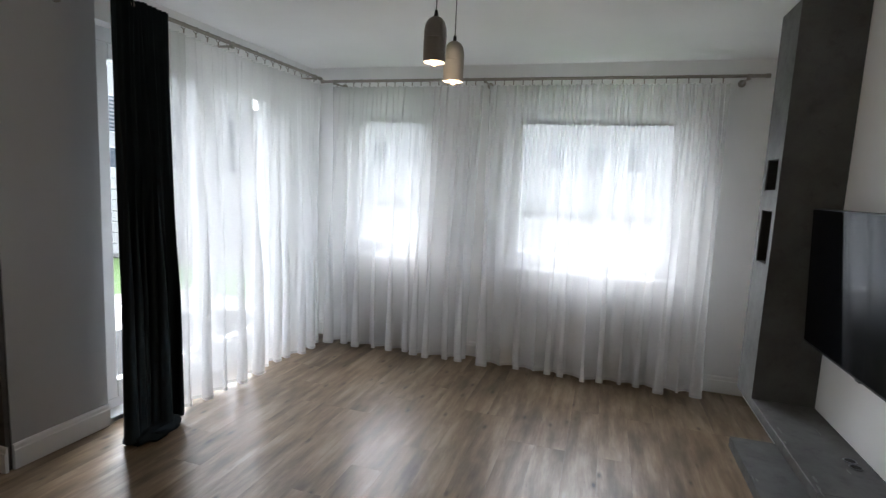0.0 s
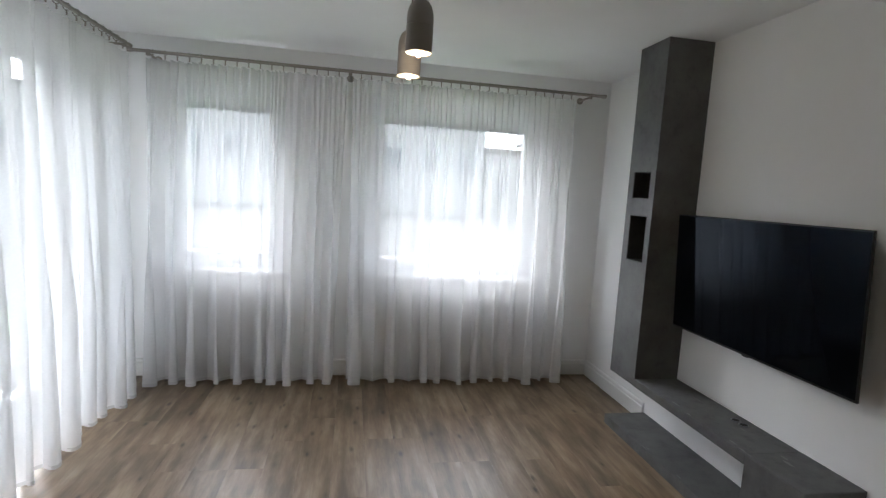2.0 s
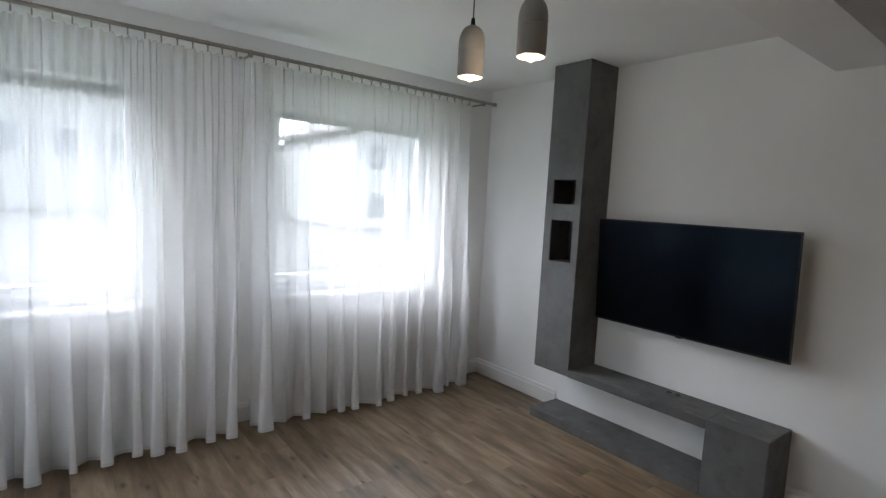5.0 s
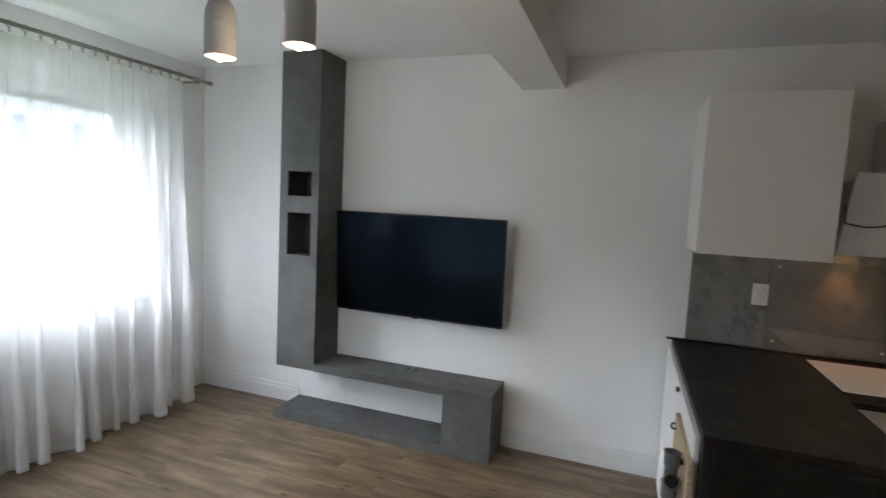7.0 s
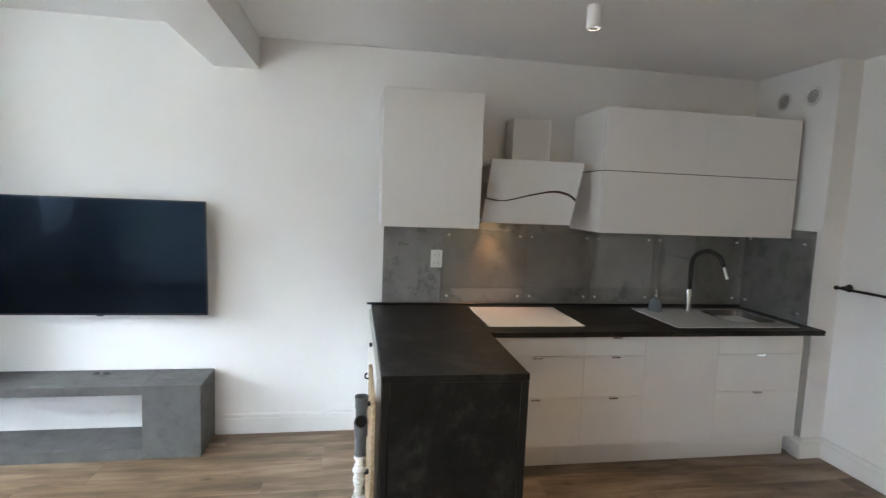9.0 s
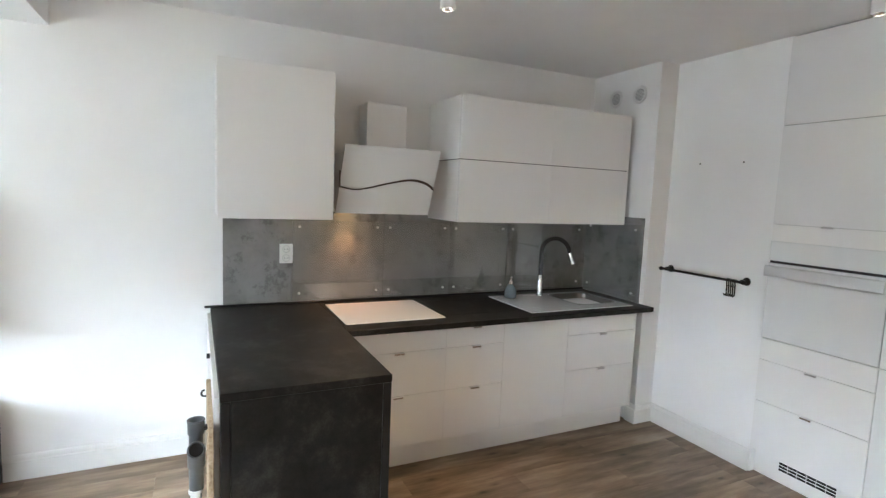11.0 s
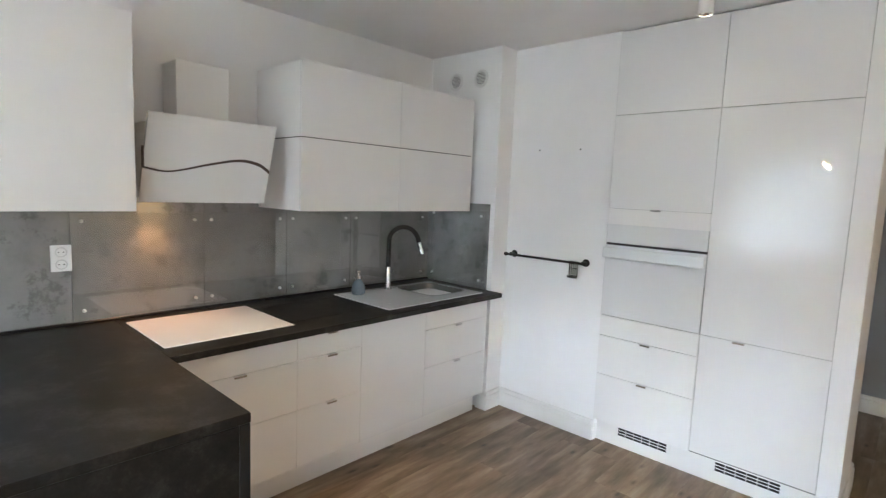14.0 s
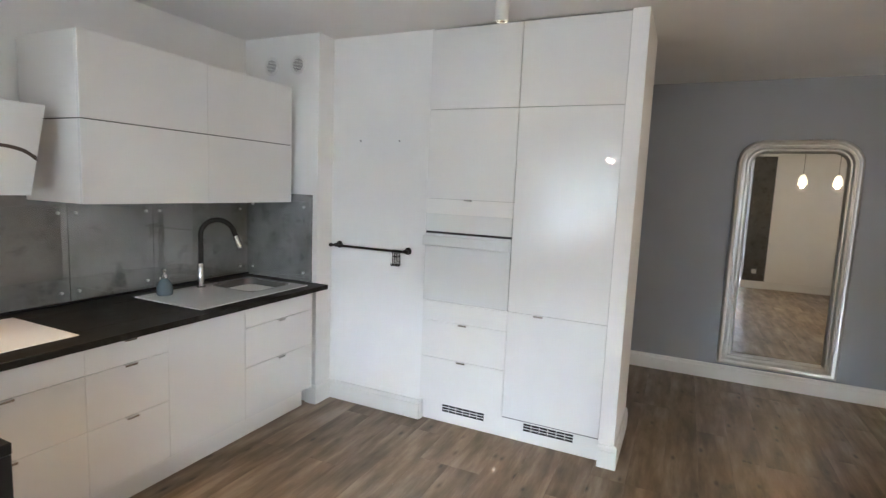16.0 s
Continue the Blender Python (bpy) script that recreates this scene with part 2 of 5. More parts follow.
# ragged dark cracks along the grain, and knots
crack = noise_tex(PLANK, stretched(22, 3.0), 1.5, 6, 0.7)
c = mix(PLANK, 0.7, c, ramp(PLANK, crack, [(0.27, (0.32, 0.31, 0.30)), (0.33, (0.82, 0.81, 0.80)), (0.37, (1, 1, 1))]), "MULTIPLY")
vor = node(PLANK, "ShaderNodeTexVoronoi", Scale=1.0)
wire(PLANK, stretched(9.0, 3.6), vor.inputs["Vector"])
knots = ramp(PLANK, vor.outputs["Distance"], [(0.06, (0.20, 0.19, 0.19)), (0.11, (0.7, 0.69, 0.68)), (0.19, (1, 1, 1))])
c = mix(PLANK, 0.8, c, knots, "MULTIPLY")
c = mix(PLANK, 1.0, c, (1.12, 1.04, 0.93), "MULTIPLY")
wire(PLANK, c, base(PLANK)["Base Color"])
wire(PLANK, ramp(PLANK, patch, [(0.3, (0.40,) * 3), (0.7, (0.31,) * 3)]), base(PLANK)["Roughness"])
bump(PLANK, grain, 0.05, 0.0012)


def sheer(name, clear, tint):
    """Thin voile: part of the light passes straight, part is scattered through or back."""
    m = bpy.data.materials.new(name)
    m.use_nodes = True
    nt = m.node_tree
    nt.nodes.remove(nt.nodes["Principled BSDF"])
    out = nt.nodes["Material Output"]
    tr = node(m, "ShaderNodeBsdfTransparent")
    tl = node(m, "ShaderNodeBsdfTranslucent")
    df = node(m, "ShaderNodeBsdfDiffuse")
    tl.inputs["Color"].default_value = (*tint, 1)
    df.inputs["Color"].default_value = (*tint, 1)
    cloth, full = nt.nodes.new("ShaderNodeMixShader"), nt.nodes.new("ShaderNodeMixShader")
    cloth.inputs[0].default_value = 0.77
    wire(m, tl.outputs[0], cloth.inputs[1])
    wire(m, df.outputs[0], cloth.inputs[2])
    v = mapped(m)
    weave = ramp(m, noise_tex(m, v, 90, 2), [(0.3, (clear + 0.015,) * 3), (0.7, (clear - 0.015,) * 3)])
    wire(m, weave, full.inputs[0])
    wire(m, cloth.outputs[0], full.inputs[1])
    wire(m, tr.outputs[0], full.inputs[2])
    wire(m, full.outputs[0], out.inputs["Surface"])
    return m


VOILE = sheer("white_voile", 0.46, (0.975, 0.98, 0.985))
GATHERED = sheer("white_gathered_voile", 0.36, (0.975, 0.98, 0.985))
HEM = sheer("white_voile_hem", 0.52, (0.975, 0.98, 0.985))
DRAPE = material("black_velvet", (0.018, 0.027, 0.033), 0.9)
base(DRAPE)["Specular IOR Level"].default_value = 0.15

def clear_glass(name, tint, sheen=0.024):
    """Flat clear glass: light passes straight, gloss grows towards grazing angles."""
    m = bpy.data.materials.new(name)
    m.use_nodes = True
    m.node_tree.nodes.remove(m.node_tree.nodes["Principled BSDF"])
    gl, tp = node(m, "ShaderNodeBsdfGlossy"), node(m, "ShaderNodeBsdfTransparent")
    gl.inputs["Roughness"].default_value = 0.015
    tp.inputs["Color"].default_value = (*tint, 1)
    lw = node(m, "ShaderNodeLayerWeight", Blend=0.5)
    pw = m.node_tree.nodes.new("ShaderNodeMath")
    pw.operation = "POWER"
    pw.inputs[1].default_value = 5.0
    sc = m.node_tree.nodes.new("ShaderNodeMath")
    sc.operation = "MULTIPLY_ADD"
    sc.inputs[1].default_value, sc.inputs[2].default_value = 0.6, sheen
    wire(m, lw.outputs["Facing"], pw.inputs[0])
    wire(m, pw.outputs[0], sc.inputs[0])
    ms = m.node_tree.nodes.new("ShaderNodeMixShader")
    wire(m, sc.outputs[0], ms.inputs[0])
    wire(m, tp.outputs[0], ms.inputs[1])
    wire(m, gl.outputs[0], ms.inputs[2])
    wire(m, ms.outputs[0], m.node_tree.nodes["Material Output"].inputs["Surface"])
    return m


PANE = clear_glass("window_glass", (0.98, 0.99, 0.99))
CLEAR = clear_glass("clear_splash_glass", (0.975, 0.98, 0.98), 0.065)


def glowing(name, colour, strength):
    m = material(name, colour, 0.3)
    base(m)["Emission Color"].default_value = (*colour, 1)
    base(m)["Emission Strength"].default_value = strength
    return m


BULB = glowing("warm_bulb", (1.0, 0.62, 0.30), 1.0)
SPOTGLOW = glowing("warm_spot_lens", (1.0, 0.80, 0.55), 2.0)
HOODGLOW = glowing("warm_hood_lens", (1.0, 0.55, 0.20), 1.0)
SHADEGLOW = glowing("lit_opal_glass", (1.0, 0.74, 0.42), 0.04)

# ---- the shell ----
EAST, NORTH, WEST, SOUTH = 1.282, 4.98, -2.84, -3.92
FARWEST, RETURN = -4.35, 2.11
CEIL_LIVING, CEIL_KITCHEN = 2.695, 2.655
OUT = 0.36


def structure(name, bm, mat, label, category="wall", smooth=False):
    return tagged(part(name, bm, mat, None, "", smooth), label, category, "", "structure")


# north wall with its two windows, in one mesh with openings right through
WIN = [(-2.42, -1.53), (-0.83, 0.68)]
WZ0, WZ1 = 0.90, 2.41
def wall_with_holes(along, lo, hi, t0, t1, z1, holes):
    """Wall along X or Y from lo to hi, thickness t0..t1, with holes (a, b, za, zb)."""
    def piece(bm, a, b, za, zb):
        if b - a < 1e-4 or zb - za < 1e-4:
            return bm
        return box(a, b, t0, t1, za, zb, bm=bm) if along == "X" else box(t0, t1, a, b, za, zb, bm=bm)
    bm = bmesh.new()
    at = lo
    for a, b, za, zb in holes:
        bm = piece(bm, at, a, 0, z1)
        bm = piece(bm, a, b, 0, za)
        bm = piece(bm, a, b, zb, z1)
        at = b
    bm = piece(bm, at, hi, 0, z1)
    return bm


TOP = 2.95
structure("wall_north", wall_with_holes("X", WEST - OUT, EAST + 0.2, NORTH, NORTH + OUT, TOP, [(a, b, WZ0, WZ1) for a, b in WIN]), WHITE, "white painted wall with two curtained windows")
structure("wall_east", box(EAST, EAST + 0.2, SOUTH - 0.2, NORTH, 0, TOP), WHITE, "white painted wall behind the television and kitchen")
DOOR0, DOOR1, DOORZ = 2.665, 4.60, 2.47
structure("wall_pier", box(WEST - OUT, WEST, RETURN, DOOR0, 0, TOP), PALEGREY, "pale grey painted wall pier beside the balcony door")
structure("wall_west", wall_with_holes("Y", DOOR0, NORTH, WEST - OUT, WEST, TOP, [(DOOR0, DOOR1, 0.03, DOORZ)]), WHITE, "white painted wall with a wide balcony door")
structure("wall_return", box(FARWEST, WEST - OUT, RETURN, RETURN + 0.25, 0, TOP), WHITE, "white painted wall of the dining corner")
structure("wall_far_west", box(FARWEST - 0.2, FARWEST, SOUTH - 0.2, RETURN + 0.25, 0, TOP), WHITE, "white painted wall of the dining corner")
structure("wall_south", box(FARWEST, EAST, SOUTH - 0.2, SOUTH, 0, TOP), GREYWALL, "mid grey painted hall wall behind the tall mirror")
structure("wall_pilaster", box(WEST - 0.36, WEST - 0.004, RETURN - 0.03, RETURN - 0.002, 0.0, CEIL_KITCHEN), PILASTER, "dark grey plaster facing at the wall's end")
# wall behind the tall units, pillar with the vents, stub beside the units
TALLWALL = -1.815
structure("wall_kitchen", box(-0.195, 0.60, TALLWALL - 0.6, TALLWALL, 0, TOP), WHITE, "white painted kitchen wall")
structure("pillar_vents", box(0.60, EAST, TALLWALL - 0.6, -1.645, 0, TOP), WHITE, "white painted duct casing with two round vents", "pillar")
structure("wall_stub", box(-1.508, -1.4154, -2.45, -1.801, 0, TOP, 0.002), WHITE, "white painted wall end beside the tall units")
structure("wall_back", box(-1.4175, -0.195, -2.53, -2.45, 0, TOP), WHITE, "white wall behind the tall units")
structure("beam", box(WEST - 0.36, EAST, 2.01, 2.29, 2.45, TOP), WHITE, "white painted ceiling beam", "beam")
structure("ceiling_living", box(WEST - OUT, EAST, 2.29, NORTH, CEIL_LIVING, CEIL_LIVING + 0.2), CEIL, "white painted ceiling over the living room", "ceiling")
structure("ceiling_kitchen", box(FARWEST, EAST, SOUTH, 2.01, CEIL_KITCHEN, CEIL_KITCHEN + 0.2), CEIL, "white painted ceiling over kitchen and hall", "ceiling")
structure("ceiling_corner", box(FARWEST, WEST - 0.36, 2.01, RETURN, CEIL_KITCHEN, CEIL_KITCHEN + 0.2), CEIL, "white painted ceiling", "ceiling")
# baseboards
BB = [(0.0, 0.0), (0.018, 0.0), (0.018, 0.105), (0.013, 0.110), (0.013, 0.128), (0.009, 0.137), (0.0, 0.140)]


def baseboard(name, p, q, n):
    """Skirting from p to q on the floor, thickness towards n."""
    bm = bmesh.new()
    ends = []
    for e in (p, q):
        ends.append([bm.verts.new((e[0] + n[0] * (d + 0.001), e[1] + n[1] * (d + 0.001), z + 0.001)) for d, z in BB])
    k = len(BB)
    for i in range(k):
        bm.faces.new((ends[0][i], ends[0][(i + 1) % k], ends[1][(i + 1) % k], ends[1][i]))
    bm.faces.new(ends[0])
    bm.faces.new(ends[1][::-1])
    bmesh.ops.recalc_face_normals(bm, faces=bm.faces)
    return structure(name, bm, TRIM, "white lacquered stepped baseboard along the wall", "baseboard")


baseboard("baseboard_north", (WEST, NORTH), (EAST, NORTH), (0, -1))
baseboard("baseboard_east_a", (EAST, 3.975), (EAST, NORTH - 0.018), (-1, 0))
baseboard("baseboard_east_b", (EAST, 1.27), (EAST, 2.285), (-1, 0))
baseboard("baseboard_west_a", (WEST, RETURN), (WEST, DOOR0), (1, 0))
baseboard("baseboard_west_b", (WEST, DOOR1), (WEST, NORTH - 0.018), (1, 0))
baseboard("baseboard_return", (FARWEST, RETURN), (WEST - 0.365, RETURN), (0, -1))
baseboard("baseboard_pilaster", (WEST - 0.365, RETURN - 0.03), (WEST + 0.018, RETURN - 0.03), (0, -1))
baseboard("baseboard_far_west", (FARWEST, SOUTH), (FARWEST, RETURN), (1, 0))
baseboard("baseboard_south", (FARWEST, SOUTH), (EAST, SOUTH), (0, 1))
baseboard("baseboard_kitchen", (-0.19, TALLWALL), (0.60, TALLWALL), (0, 1))
baseboard("baseboard_pillar_side", (0.60, TALLWALL), (0.60, -1.645), (-1, 0))
baseboard("baseboard_pillar", (0.582, -1.645), (0.68, -1.645), (0, 1))
baseboard("baseboard_stub", (-1.526, -1.802), (-1.4175, -1.802), (0, 1))
baseboard("baseboard_stub_side", (-1.508, -2.45), (-1.508, -1.802), (-1, 0))

# ---- windows ----
FRAME_Y = NORTH + 0.12


def window(name, x0, x1, sashes):
    w = thing(name, "white plastic window with bright panes behind voile", "window", "", "structure")
    y0, y1 = FRAME_Y, FRAME_Y + 0.07
    f = 0.055
    bm = box(x0, x0 + f, y0, y1, WZ0, WZ1, 0.004)
    for a in ((x1 - f, x1, WZ0, WZ1), (x0 + f, x1 - f, WZ0, WZ0 + f), (x0 + f, x1 - f, WZ1 - 0.10, WZ1)):
        bm = box(a[0], a[1], y0, y1, a[2], a[3], 0.004, bm=bm)
    part("frame", bm, PVC, w)
    n = sashes
    span = (x1 - x0 - 2 * f) / n
    for k in range(n):
        a, b = x0 + f + k * span + 0.003, x0 + f + (k + 1) * span - 0.003
        za, zb, s = WZ0 + f + 0.003, WZ1 - 0.103, 0.075
        ys = y0 - 0.018
        bm = box(a, a + s, ys, y1 - 0.02, za, zb, 0.006)
        for q in ((b - s, b, za, zb), (a + s, b - s, za, za + s), (a + s, b - s, zb - s * 0.7, zb)):
            bm = box(q[0], q[1], ys, y1 - 0.02, q[2], q[3], 0.006, bm=bm)
        sash = part("sash", bm, PVC, w)
        pane = part("pane", box(a + s, b - s, y0 + 0.02, y0 + 0.026, za + s, zb - s * 0.7), PANE, sash)
        pane.visible_shadow = False
        hx = b - s / 2 if k == 0 else a + s / 2
        hm = box(hx - 0.014, hx + 0.014, ys - 0.012, ys, 1.48, 1.55, 0.004)
        hm = box(hx - 0.010, hx + 0.010, ys - 0.045, ys - 0.028, 1.40, 1.52, 0.006, bm=hm)
        hm = rod((hx, ys, 1.515), (hx, ys - 0.035, 1.515), 0.008, bm=hm)
        part("handle", hm, PLASTIC, sash)
    part("roller_box", box(x0 + 0.03, x1 - 0.03, y1 + 0.01, y1 + 0.06, WZ1 - 0.205, WZ1 - 0.145, 0.004), material("grey_shutter", (0.12, 0.12, 0.12), 0.5), w, "dark lower edge of the roller shutter")
    part("sill", box(x0 - 0.05, x1 + 0.05, NORTH - 0.07, FRAME_Y + 0.002, WZ0 - 0.03, WZ0 + 0.004, 0.008, 2), TRIM, w, "white window board")
    return w


window("window_1", *WIN[0], 1)
window("window_2", *WIN[1], 1)


def balcony_door():
    d = thing("door_1", "white plastic glazed balcony door, closed", "door", "", "structure")
    x0, x1, f = WEST - 0.19, WEST - 0.12, 0.06
    bm = box(x0, x1, DOOR0, DOOR0 + f, 0.03, DOORZ, 0.004)
    for a in ((DOOR1 - f, DOOR1, 0.03, DOORZ), (DOOR0 + f, DOOR1 - f, 0.03, 0.10), (DOOR0 + f, DOOR1 - f, DOORZ - 0.09, DOORZ)):
        bm = box(x0, x1, a[0], a[1], a[2], a[3], 0.004, bm=bm)
    part("frame", bm, PVC, d)
    mid = 3.66
    for a, b in ((DOOR0 + f + 0.003, mid - 0.003), (mid + 0.003, DOOR1 - f - 0.003)):
        za, zb, s = 0.103, DOORZ - 0.093, 0.095
        bm = box(x0 + 0.02, x1 + 0.02, a, a + s, za, zb, 0.006)
        for q in ((b - s, b, za, zb), (a + s, b - s, za, za + 0.12), (a + s, b - s, zb - s, zb)):
            bm = box(x0 + 0.02, x1 + 0.02, q[0], q[1], q[2], q[3], 0.006, bm=bm)
        sash = part("sash", bm, PVC, d)
        pane = part("pane", box(x0 + 0.045, x0 + 0.052, a + s, b - s, za + 0.12, zb - s), PANE, sash)
        pane.visible_shadow = False
    hy = mid - 0.05
    hm = box(x1 + 0.02, x1 + 0.032, hy - 0.016, hy + 0.016, 1.0, 1.16, 0.004)
    hm = rod((x1 + 0.03, hy, 1.1), (x1 + 0.07, hy, 1.1), 0.009, bm=hm)
    hm = rod((x1 + 0.065, hy, 1.1), (x1 + 0.065, hy - 0.12, 1.1), 0.010, bm=hm)
    part("handle", hm, PLASTIC, d)
    part("threshold", box(WEST - OUT, WEST, DOOR0 + 0.002, DOOR1 - 0.002, 0.0, 0.032, 0.004), TRIM, d)
    return d


balcony_door()


# ---- radiators ----
def radiator(x0, x1):
    r = thing("radiator", "white flat panel radiator under the window", "radiator", "radiators under the windows")
    y0, y1, z0, z1 = NORTH - 0.105, NORTH - 0.020, 0.17, 0.74
    fp = part("front_panel", box(x0, x1, y0, y0 + 0.02, z0, z1, 0.008, 2), RADIATOR, r)
    n = int((x1 - x0) / 0.066)
    for k in range(n):
        x = x0 + 0.033 + k * (x1 - x0 - 0.03) / n
        part("pressed_rib", box(x, x + 0.030, y0 - 0.004, y0 + 0.004, z0 + 0.04, z1 - 0.04, 0.003), RADIATOR, fp)
    part("back_panel", box(x0, x1, y1 - 0.02, y1, z0, z1, 0.008, 2), RADIATOR, r)
    gr = part("top_grille", box(x0 + 0.004, x1 - 0.004, y0 + 0.021, y0 + 0.026, z1 - 0.014, z1 - 0.003), RADIATOR, r)
    for k in range(int((x1 - x0) / 0.03)):
        x = x0 + 0.01 + k * 0.03
        part("grille_bar", box(x, x + 0.012, y0 + 0.026, y1 - 0.021, z1 - 0.012, z1 - 0.004), RADIATOR, gr)
    for x in (x0 + 0.002, x1 - 0.002):
        part("side_panel", box(x - 0.002, x + 0.002, y0 + 0.02, y1 - 0.02, z0 + 0.02, z1 - 0.002), RADIATOR, r)
    for x in (x0 + 0.12, x1 - 0.12):
        part("bracket", box(x - 0.012, x + 0.012, y1, NORTH - 0.001, z0 + 0.06, z1 - 0.06, 0.002), RADIATOR, r)
    vm = rod((x1 - 0.05, y0 + 0.05, z0), (x1 - 0.05, y0 + 0.05, 0.002), 0.008)
    part("pipe", vm, CHROME, r, "chrome feed pipe down to the floor")
    return r


radiator(-2.38, -1.66)
radiator(-0.58, 0.52)


# ---- curtains ----
def curtain(name, label, along, a, b, at, z0, z1, folds, depth, mat, seed, group, towards=-1, hem=None, pleat=0.16, slant=0.0, nz=30):
    """A hanging cloth from a to b along an axis; at is its back plane. Narrow pleats stand out of flatter stretches."""
    rng = random.Random(seed)
    step = 26
    n = folds * step
    widths = [rng.uniform(0.6, 1.4) for _ in range(folds)]
    total, acc, starts = sum(widths), 0.0, []
    for w in widths:
        starts.append((acc / total, w / total))
        acc += w
    amp = [rng.uniform(0.6, 1.25) for _ in range(folds)]
    wide = [rng.uniform(0.75, 1.5) for _ in range(folds)]
    drift = [rng.uniform(-0.10, 0.10) for _ in range(folds)]
    rows = []
    for j in range(nz + 1):
        v = j / nz
        row = []
        for i in range(n + 1):
            k = min(i // step, folds - 1)
            loc = i / step - k
            s0, sw = starts[k]
            u = (loc - 0.5 - drift[k] * v) / (pleat * wide[k])
            hill = math.exp(-abs(u) ** 3.4)
            grow = 0.22 + 0.78 * min(1.0, 1.5 * v)
            off = depth * amp[k] * grow * hill
            off += 0.22 * depth * math.sin(2 * math.pi * loc * 3 + k * 1.7) * max(0.0, 1 - 2.2 * v)
            off += 0.13 * depth * noise.noise((s0 * folds * 0.6 + loc * 0.6 + seed, v * 2.2, 0.3))
            s = a + (b - a) * (s0 + sw * loc)
            s -= 0.55 * depth * amp[k] * grow * v * u * hill * 1.6
            s += slant * v + 0.006 * noise.noise((s0 * 9 + seed, v * 3.0, 4.0))
            z = z1 + (z0 - z1) * v + (0.007 * hill if j == nz else 0.0)
            d = at + towards * off
            row.append(Vector((s, d, z) if along == "X" else (d, s, z)))
        rows.append(row)

    def sheet(rs):
        m = bmesh.new()
        g = [[m.verts.new(p) for p in r] for r in rs]
        for r0, r1 in zip(g, g[1:]):
            for i in range(n):
                m.faces.new((r0[i], r0[i + 1], r1[i + 1], r1[i]))
        return m

    th = thing(name, label, "curtain", group)
    cloth = part("cloth", sheet(rows), mat, th, "", True)
    if hem:
        fwd = Vector((0, towards * 0.002, 0)) if along == "X" else Vector((towards * 0.002, 0, 0))
        lift = Vector((0, 0, 0.022))
        part("hem", sheet([[p + fwd + lift for p in rows[-1]], [p + fwd for p in rows[-1]]]), hem, cloth, "folded white hem", True)
    return th


def curtain_rod(name, p, q, wall, brackets, label):
    """A double rod with end caps and brackets reaching back to the wall."""
    t = thing(name, label, "curtain rod", "curtain rods")
    part("front_rod", rod(p, q, 0.0125, 16), ROD, t)
    p, q = Vector(p), Vector(q)
    d = (q - p).normalized()
    w = Vector(wall)
    for e, s in ((p, -1), (q, 1)):
        part("end_cap", rod(e + d * s * -0.002, e + d * s * 0.03, 0.017, 16), ROD, t)
    for f in brackets:
        c = p + (q - p) * f
        foot = c + w
        bm = rod(c - Vector((0, 0, 0.016)), foot - Vector((0, 0, 0.016)), 0.008)
        bm = rod(foot - w.normalized() * 0.012 - Vector((0, 0, 0.016)), foot - w.normalized() * 0.001 - Vector((0, 0, 0.016)), 0.028, 20, bm)
        bm = rod(c - Vector((0, 0, 0.03)), c + Vector((0, 0, 0.012)), 0.015, 12, bm)
        part("bracket", bm, ROD, t)
    return t


RZ = 2.525
curtain_rod("curtain_rod", (-2.58, 4.765, RZ), (1.10, 4.765, RZ), (0, 0.215, 0), (0.03, 0.425, 0.97), "brushed nickel curtain rod along the window wall")
curtain_rod("curtain_rod", (-2.545, 2.30, RZ), (-2.545, 4.62, RZ), (-0.295, 0, 0), (0.06, 0.5, 0.97), "brushed nickel curtain rod over the balcony door")


def ring_row(along, a, b, at, count):
    rm = bmesh.new()
    for k in range(count):
        s = a + (b - a) * (k + 0.5) / count
        c = (s, at, RZ) if along == "X" else (at, s, RZ)
        pts = []
        for i in range(13):
            an = 2 * math.pi * i / 12
            pts.append((c[0], c[1] + 0.019 * math.sin(an), c[2] - 0.005 + 0.019 * math.cos(an)) if along == "X" else (c[0] + 0.019 * math.sin(an), c[1], c[2] - 0.005 + 0.019 * math.cos(an)))
        yield pts, c


def rings(along, a, b, at, count, parent):
    for pts, c in ring_row(along, a, b, at, count):
        bm = tube(pts, 0.0028, 6)
        bm = rod((c[0], c[1], c[2] - 0.022), (c[0], c[1], c[2] - 0.05), 0.0045, 6, bm)
        part("ring", bm, ROD, parent, "small metal curtain ring with clip")


sheers = "white voile curtains"
ct1 = curtain("curtain", "white sheer voile curtain hanging in soft folds before the narrow window", "X", -2.50, -1.04, 4.825, 0.022, RZ - 0.045, 10, 0.15, VOILE, 3, sheers, -1, HEM, 0.33)
rings("X", -2.48, -1.06, 4.765, 17, ct1)
ct2 = curtain("curtain", "white sheer voile curtain hanging in soft folds before the wide window", "X", -0.99, 0.88, 4.82, 0.022, RZ - 0.045, 13, 0.15, VOILE, 8, sheers, -1, HEM, 0.33, 0.03)
rings("X", -0.97, 0.86, 4.765, 23, ct2)
ct3 = curtain("curtain", "white sheer voile curtain before the balcony door", "Y", 2.93, 4.72, -2.62, 0.022, RZ - 0.045, 11, 0.15, GATHERED, 5, sheers, 1, HEM, 0.32)
rings("Y", 2.97, 4.58, -2.545, 16, ct3)
drape = curtain("drape", "black velvet drape bunched beside the balcony door, pooling on the floor", "Y", 2.525, 2.745, -2.56, 0.03, RZ + 0.02, 4, 0.12, DRAPE, 11, "", 1, None, 0.34, -0.035)
